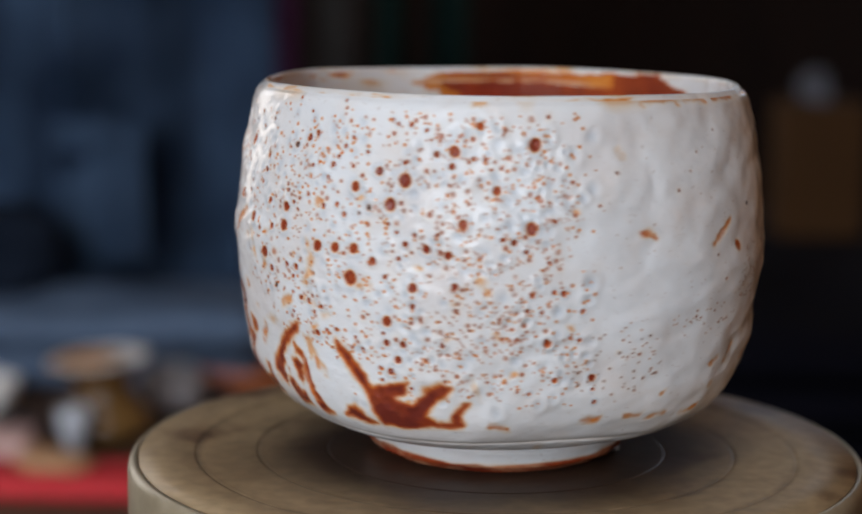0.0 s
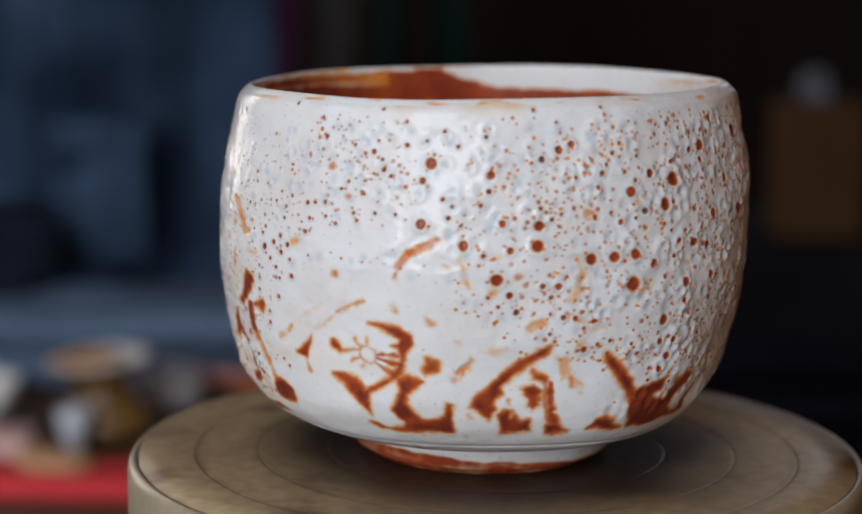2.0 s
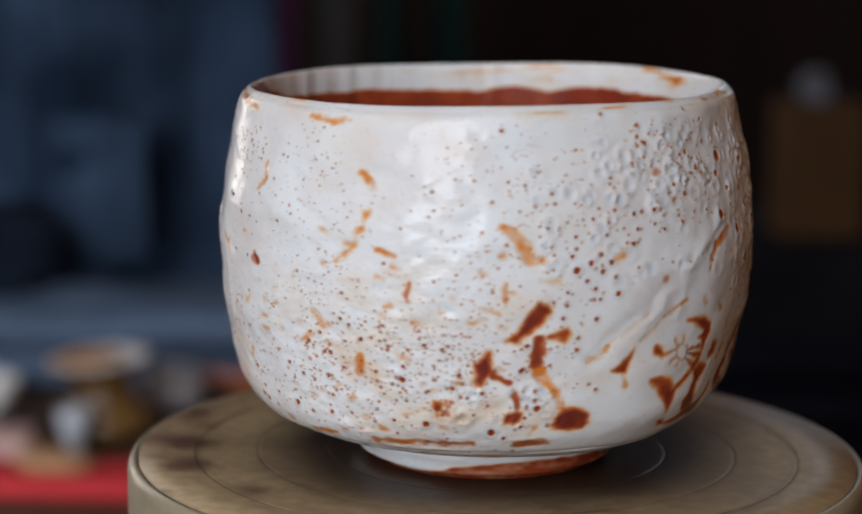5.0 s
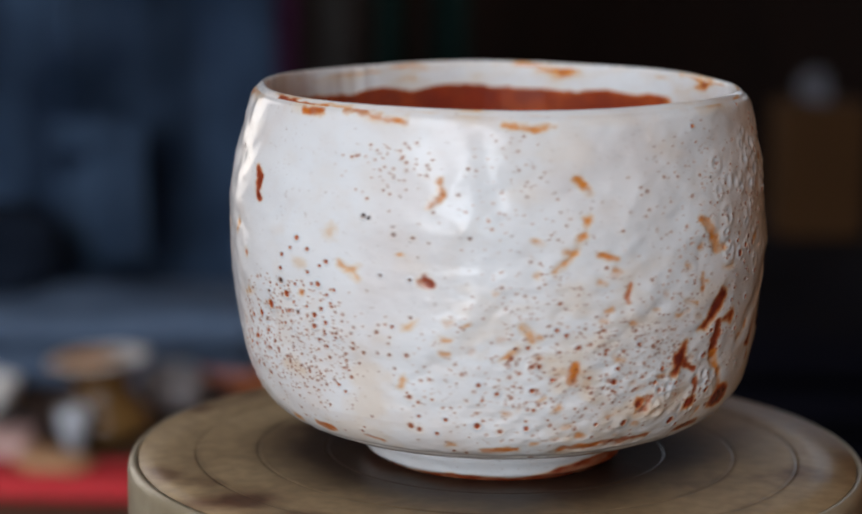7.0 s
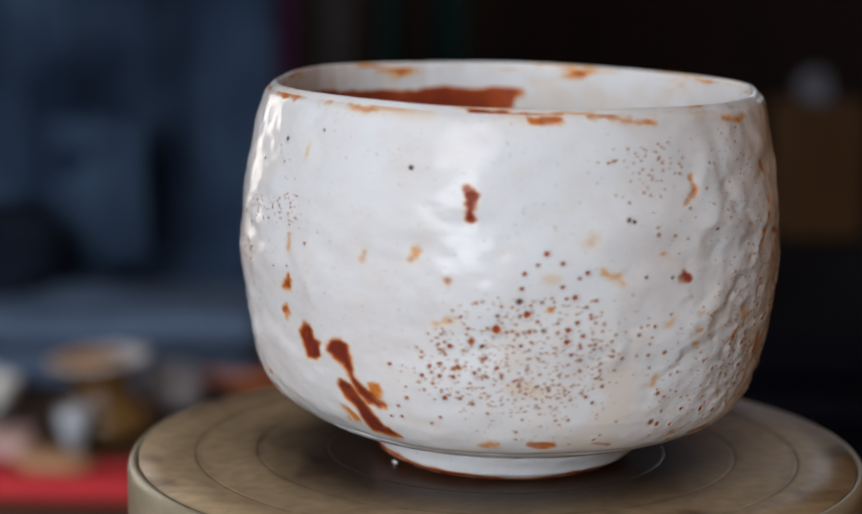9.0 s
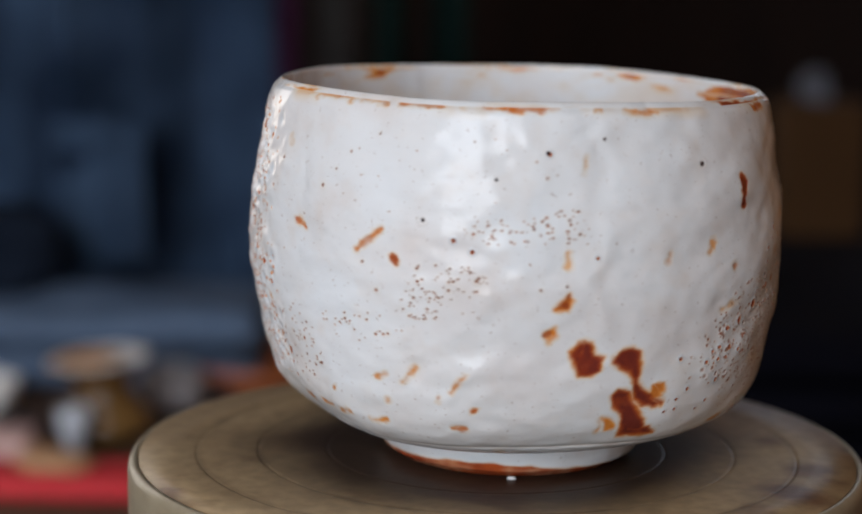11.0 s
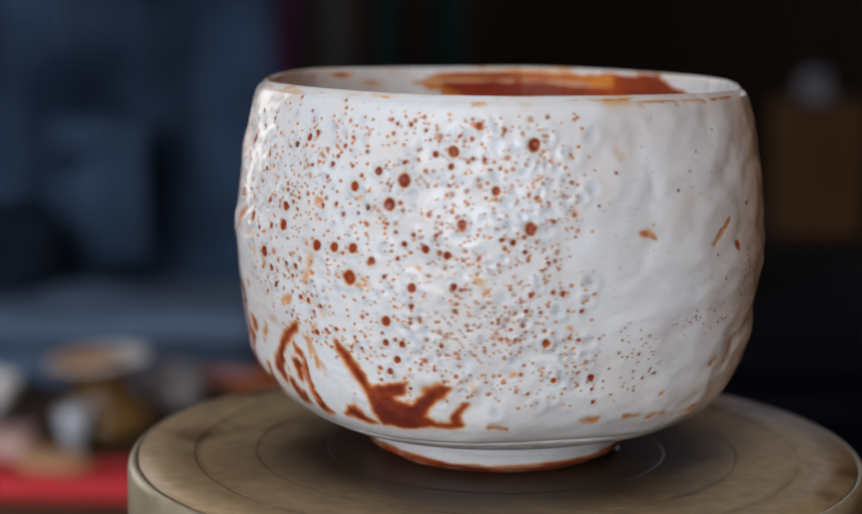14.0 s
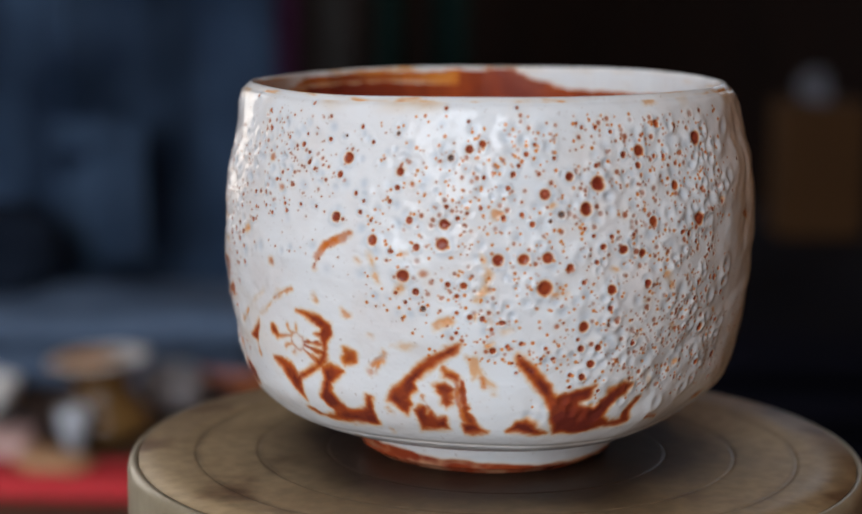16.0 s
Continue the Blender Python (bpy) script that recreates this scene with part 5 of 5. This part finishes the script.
def inside_masks(zi):
    """Iron patches on the inside wall: a deep pool on one half and a broad band up to the rim."""
    d = DEG[None, :]
    n1, n2 = periodic_noise(40, 8, 51, NT, NI), periodic_noise(160, 24, 52, NT, NI)
    z = zi[:, None]
    n3 = periodic_noise(26, 12, 56, NT, NI)
    pool = np.clip(((d + 136) % 360 - 4.5 - 2.5 * n3 - 1.5 * n2) / 3.0, 0, 1) * np.clip((242 - (d + 136) % 360 + 4 * n3 + 1.5 * n2) / 3.0, 0, 1)
    low_top = 78.9 + 2.2 * np.clip((d - 36) / 8, 0, 1) * np.clip((113 - d) / 8, 0, 1)
    low = np.clip((low_top + 0.6 * n1 + 0.5 * n3 + 0.35 * n2 - z) / 0.7 + 0.5, 0, 1) * pool
    band = np.clip((d - 41 + 2.6 * np.clip(84 - z, 0, 4) + 2 * n3 + 1.5 * n2) / 2.0, 0, 1) * np.clip((110 - d + 5 * n3 + 2 * n2) / 2, 0, 1)
    high = band * np.clip((np.where(d < 62, 85.0, 84.3) + 0.4 * n1 + 0.3 * n2 - z) / 0.6, 0, 1)
    streak = 0.85 * np.clip(0.9 + n1, 0, 1) * np.exp(-((z - 81.4 - 0.4 * n3) / 0.75) ** 2) * np.clip((d - 58) / 4, 0, 1)
    cloud = periodic_noise(34, 9, 53, NT, NI) + 0.5 * periodic_noise(80, 18, 54, NT, NI) + 0.3 * periodic_noise(190, 40, 55, NT, NI)
    rim = np.clip(cloud * 1.5 - 0.45, 0, 1) * np.clip(1 - np.abs(z - 83.6) / 3.6, 0, 1) + 0.16 * np.clip(0.6 + cloud, 0, 1)
    spots = 0.9 * np.clip(cloud * 2.2 - 1.7, 0, 1) * np.clip(1 - np.abs(z - 83.4) / 2.6, 0, 1)
    bare = 1 - np.clip(1.5 * lobe(2, 58), 0, 1)
    rim, spots = rim * (0.25 + 0.75 * bare), spots * bare
    rust = np.clip(np.maximum(np.maximum(low, spots), high * (1 - streak) * np.where(d < 58, 0.95, 0.55 + 0.35 * n1)), 0, 1)
    ochre = np.clip(np.maximum(rim, np.maximum(np.clip(low * 1.4, 0, 1), high * (1 - 0.8 * streak))), 0, 1)
    return rust, ochre


M_FOOT_CLAY = grainy("rust_clay", (0.16, 0.03, 0.012), (0.30, 0.07, 0.025), 0.5, 60, 400, 0.2, 0.0005)
tea_bowl = build_bowl()


# ---- behind the wheel: cloths, pots and boxes on and over the table ----
def hanging_cloth(name, x, y, ztop, w, h, material, label, waves, depth, seed, group=""):
    def folds(u, v):
        a = depth * math.sin(waves * 2 * math.pi * u + 1.1 * math.sin(3 * v + seed)) * (0.35 + 0.65 * v)
        return a + depth * 1.4 * noise.noise((u * 3.1 + seed, v * 2.6, seed)) + 0.35 * depth * noise.noise((u * 9 + seed, v * 7, 2.0))
    ob = part(name, sheet_bm(w, h, folds, 70, 60), material)
    ob.matrix_world = pose(x, y, ztop)
    return tagged(ob, label, "cloth", group)


rail = thing("clothes_rail", 0.1, 0.95, TT, 0, "dark steel clothes rail standing on the worktable", "rail")
for x in (-0.62, 0.95):
    part("post", box_bm(0.022, 0.022, 0.86, 0.004, (x, 0, 0.43)), M_BLACK, rail)
    part("foot", box_bm(0.03, 0.22, 0.016, 0.004, (x + (0.035 if x < 0 else -0.035), 0, 0.008)), M_BLACK, rail)
part("bar", box_bm(1.55, 0.018, 0.018, 0.005, (0.165, 0, 0.85)), M_BLACK, rail)
RAIL_Z = TT + 0.859
apron = thing("denim_apron", -0.310, 0.890, RAIL_Z, 0, "dark blue denim apron hanging in soft folds", "apron")
bib = hanging_cloth("cloth_panel", 0, 0, 0, 0.30, 0.855, M_DENIM, "dark blue denim", 1.5, 0.040, 3.0)
# paler pieces added to stand in for a bright area of the folds
bright_panel = hanging_cloth("bright_panel", 0.040, -0.050, -0.705, 0.062, 0.080, M_DENIM_BRIGHT, "paler denim panel for a bright fold", 1.0, 0.006, 6.0)
flap = hanging_cloth("bright_strip", 0.040, -0.056, -0.690, 0.066, 0.022, M_DENIM_BRIGHT, "paler denim strip for a bright fold", 1.0, 0.004, 7.0)
for piece in (bib, bright_panel, flap):
    piece.parent = apron
    del piece["category"]
hanging_cloth("purple_scarf", -0.160, 0.945, RAIL_Z, 0.024, 0.72, M_PURPLE, "narrow plum-purple scarf hanging on the rail", 0.8, 0.008, 5.0, "cloths on the rail")
hanging_cloth("grey_towel", -0.122, 0.955, RAIL_Z, 0.028, 0.74, M_GREY_CLOTH, "grey-brown towel hanging on the rail", 1.0, 0.008, 8.0, "cloths on the rail")
hanging_cloth("green_towel", -0.081, 0.945, RAIL_Z, 0.024, 0.75, M_GREEN_CLOTH, "dark green towel hanging on the rail", 1.0, 0.007, 11.0, "cloths on the rail")
hanging_cloth("green_towel", -0.038, 0.945, RAIL_Z, 0.026, 0.75, M_GREEN_CLOTH, "dark green towel hanging on the rail", 1.0, 0.007, 14.0, "cloths on the rail")


def folded_cloth(name, x, y, z, w, d, h, layers, material, label, seed, rz=0):
    """A pile of folded layers with soft rounded edges."""
    pile = thing(name, x, y, z, rz, label, "cloth")
    t = h / layers
    for k in range(layers):
        bm = bmesh.new()
        bmesh.ops.create_grid(bm, x_segments=24, y_segments=12, size=0.5)
        top = bmesh.ops.extrude_face_region(bm, geom=bm.faces[:])
        for v in [g for g in top["geom"] if isinstance(g, bmesh.types.BMVert)]:
            v.co.z = 1.0
        for v in bm.verts:
            up = v.co.z
            ed = max(abs(v.co.x), abs(v.co.y)) * 2
            puff = (1 - ed ** 6) * 0.5 + 0.5
            n1 = noise.noise((v.co.x * 3 + seed + k, v.co.y * 3, k))
            v.co.x, v.co.y = v.co.x * w * (1 + 0.02 * n1), v.co.y * d * (1 + 0.03 * n1)
            v.co.z = t * k + t * (0.5 + (up - 0.5) * puff) + (t * 0.3 * n1 if k and up else 0)
            v.co.z = max(v.co.z, 0.0)
        part("fold", bm, material, pile)
    return pile


folded_cloth("folded_denim", -0.335, 0.812, TT, 0.36, 0.13, 0.056, 2, M_DENIM_PALE, "faded blue denim folded in a soft pile", 4.0)
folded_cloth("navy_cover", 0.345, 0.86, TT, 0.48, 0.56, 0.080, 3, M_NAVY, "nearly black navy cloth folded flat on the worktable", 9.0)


# black pouch on the folded denim
pouch = thing("black_pouch", -0.327, 0.795, TT + 0.057, 8, "soft blue-black cloth pouch lying on folded denim", "pouch")
for nm, size, at in (("body", (0.040, 0.022, 0.031), (0, 0, 0.0300)), ("flap", (0.037, 0.010, 0.015), (0.002, -0.0150, 0.043))):
    bm = bmesh.new()
    bmesh.ops.create_icosphere(bm, subdivisions=4, radius=1.0)
    for v in bm.verts:
        v.co = Vector([math.copysign(abs(c) ** 0.75, c) for c in v.co])
        v.co *= 1 + 0.10 * noise.noise(v.co * 2.1)
        v.co = Vector((v.co.x * size[0] + at[0], v.co.y * size[1] + at[1], max(v.co.z * size[2] + at[2], 0.0)))
    part(nm, bm, M_DUSK, pouch)


def cup(name, x, y, z, prof, material, label, lip_material=None, lip=None, cat="cup", seed=1):
    c = thing(name, x, y, z, 0, label, cat)
    part("body", lathe_bm(prof, 72, 0.05, seed), material, c)
    if lip:
        part("rim", lathe_bm(lip, 72, 0.05, seed), lip_material, c, "pale glazed flaring rim")
    return c


# flared pot with a pale rim
cup("flared_pot", -0.227, 0.645, TT, [(0.0005, 0), (0.022, 0), (0.026, 0.004), (0.033, 0.008), (0.030, 0.016), (0.019, 0.027), (0.0175, 0.036), (0.024, 0.042), (0.030, 0.047), (0.0325, 0.0492), (0.0318, 0.0500), (0.0290, 0.0482), (0.0005, 0.0440)],
    M_OLIVE, "small olive-brown pot with a flaring cream rim", M_CREAM, [(0.0120, 0.0462), (0.0200, 0.0476), (0.0280, 0.0494), (0.0322, 0.0512), (0.0330, 0.0505), (0.0318, 0.0492), (0.0120, 0.0450)], "pot", 2)
pool = part("inner_glaze", lathe_bm([(0.0005, 0.0445), (0.010, 0.0452), (0.019, 0.0470), (0.0250, 0.0493), (0.0240, 0.0498), (0.0180, 0.0484), (0.010, 0.0474), (0.0005, 0.0470)], 48), M_AMBER, None)
pool.parent = bpy.data.objects["flared_pot"]
pool.location = (-0.010, -0.003, 0.0012)
pool.scale = (0.95, 1.0, 1.0)
bpy.data.objects["flared_pot"].scale = (0.88, 0.88, 0.95)
bpy.data.objects["flared_pot"].rotation_euler = (0, radians(-4.5), 0)
bpy.data.objects["flared_pot"].location.z += 0.0016
cup("white_cup", -0.314, 0.690, TT, [(0.0005, 0), (0.014, 0), (0.016, 0.003), (0.022, 0.012), (0.0235, 0.023), (0.0225, 0.024), (0.020, 0.013), (0.0005, 0.006)], M_CREAM, "small cream-white cup beside the pot", seed=5)
cup("pale_cup", -0.2372, 0.604, TT, [(0.0005, 0), (0.0055, 0), (0.0050, 0.010), (0.0060, 0.013), (0.0085, 0.020), (0.0090, 0.029), (0.0083, 0.0295), (0.0070, 0.020), (0.0005, 0.015)], M_PALE_BLUE, "tiny pale blue-white cup before the pot", seed=11)
cup("black_dish", -0.288, 0.640, TT, [(0.0005, 0), (0.018, 0), (0.0195, 0.002), (0.0195, 0.008), (0.017, 0.010), (0.006, 0.011), (0.004, 0.016), (0.0005, 0.017)], M_BLACK, "small shallow black dish on the worktable", cat="dish", seed=6)
cup("grey_jar", -0.203, 0.725, TT, [(0.0005, 0), (0.016, 0), (0.020, 0.004), (0.023, 0.014), (0.019, 0.023), (0.014, 0.026), (0.0135, 0.0245), (0.017, 0.015), (0.0005, 0.005)], M_GREY_CLAY, "small grey-glazed jar on the worktable", cat="jar", seed=7)
cup("orange_dish", -0.158, 0.775, TT, [(0.0005, 0), (0.020, 0), (0.022, 0.003), (0.040, 0.014), (0.044, 0.021), (0.042, 0.021), (0.036, 0.012), (0.0005, 0.005)], M_ORANGE, "unglazed orange clay dish on the worktable", cat="dish", seed=8)
folded_cloth("red_cloth", -0.262, 0.545, TT, 0.170, 0.050, 0.012, 1, M_RED, "bright red cloth folded on the worktable", 2.0)
folded_cloth("pink_papers", -0.300, 0.595, TT, 0.08, 0.040, 0.016, 3, M_PINK, "small pile of pale pink papers", 6.0, 6)


def clay_lump(x, y, z, wide, tall, seed, rz):
    bm = bmesh.new()
    bmesh.ops.create_icosphere(bm, subdivisions=4, radius=1.0)
    for v in bm.verts:
        v.co *= 1 + 0.22 * noise.noise(v.co * 1.6 + Vector((seed, 0, 0))) + 0.06 * noise.noise(v.co * 6)
        v.co = Vector((v.co.x * wide, v.co.y * wide * 0.75, max(v.co.z * tall * 0.6 + tall * 0.4, 0)))
    ob = tagged(part("clay_lump", bm, M_TAN), "lump of tan clay on the worktable" if z == TT else "flat piece of tan clay on red cloth", "clay", "lumps of clay")
    ob.matrix_world = pose(x, y, z, 0, 0, rz)


clay_lump(-0.262, 0.592, TT, 0.016, 0.013, 1.0, 20)
clay_lump(-0.236, 0.548, TT + 0.0118, 0.021, 0.0075, 4.0, -10)

# box and paper on the navy cover
carton = thing("carton", 0.229, 0.955, TT + 0.081, 3, "brown cardboard carton standing on navy cloth", "box")
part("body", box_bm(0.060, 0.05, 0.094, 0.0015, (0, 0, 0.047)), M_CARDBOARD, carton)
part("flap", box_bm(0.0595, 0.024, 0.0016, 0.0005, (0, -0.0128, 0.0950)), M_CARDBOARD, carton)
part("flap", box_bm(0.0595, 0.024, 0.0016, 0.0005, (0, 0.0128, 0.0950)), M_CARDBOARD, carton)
wad = bmesh.new()
bmesh.ops.create_icosphere(wad, subdivisions=4, radius=0.012)
for v in wad.verts:
    v.co *= 1 + 0.45 * noise.noise(v.co * 120) + 0.15 * noise.noise(v.co * 400)
    v.co.z = max(v.co.z + 0.010, 0)
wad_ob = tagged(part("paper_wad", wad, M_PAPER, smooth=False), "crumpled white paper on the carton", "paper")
wad_ob.matrix_world = pose(0.226, 0.950, TT + 0.081 + 0.0958)


# ---- turning ----
TURN = [(0.0, -0.0), (0.5, 20.2), (1.0, 33.8), (1.5, 49.2), (2.0, 60.5), (2.5, 71.6), (3.0, 84.7), (3.5, 93.7), (4.0, 104.6), (4.2, 108.9), (6.3, 154.5), (6.5, 156.6), (7.0, 169.2), (7.5, 184.2), (8.0, 197.2), (8.5, 209.4), (9.0, 218.6), (9.2, 224.8), (11.3, 285.1), (11.5, 288.7), (12.0, 301.0), (12.5, 311.1), (13.0, 325.7), (13.5, 345.6), (14.0, 359.8), (14.5, 375.5), (15.0, 388.2), (15.5, 396.9), (16.0, 401.3)]


def motions():
    """The wheel and the bowl on it turn together, unevenly, by hand."""
    walk(wheel, [(t, pose(0, 0, WT - 0.0002, -0.7) @ pose(0, 0, 0, 0, 0, a)) for t, a in TURN])
    walk(tea_bowl, [(t, pose(0, 0, WT, 0, 0, a)) for t, a in TURN])


motions()
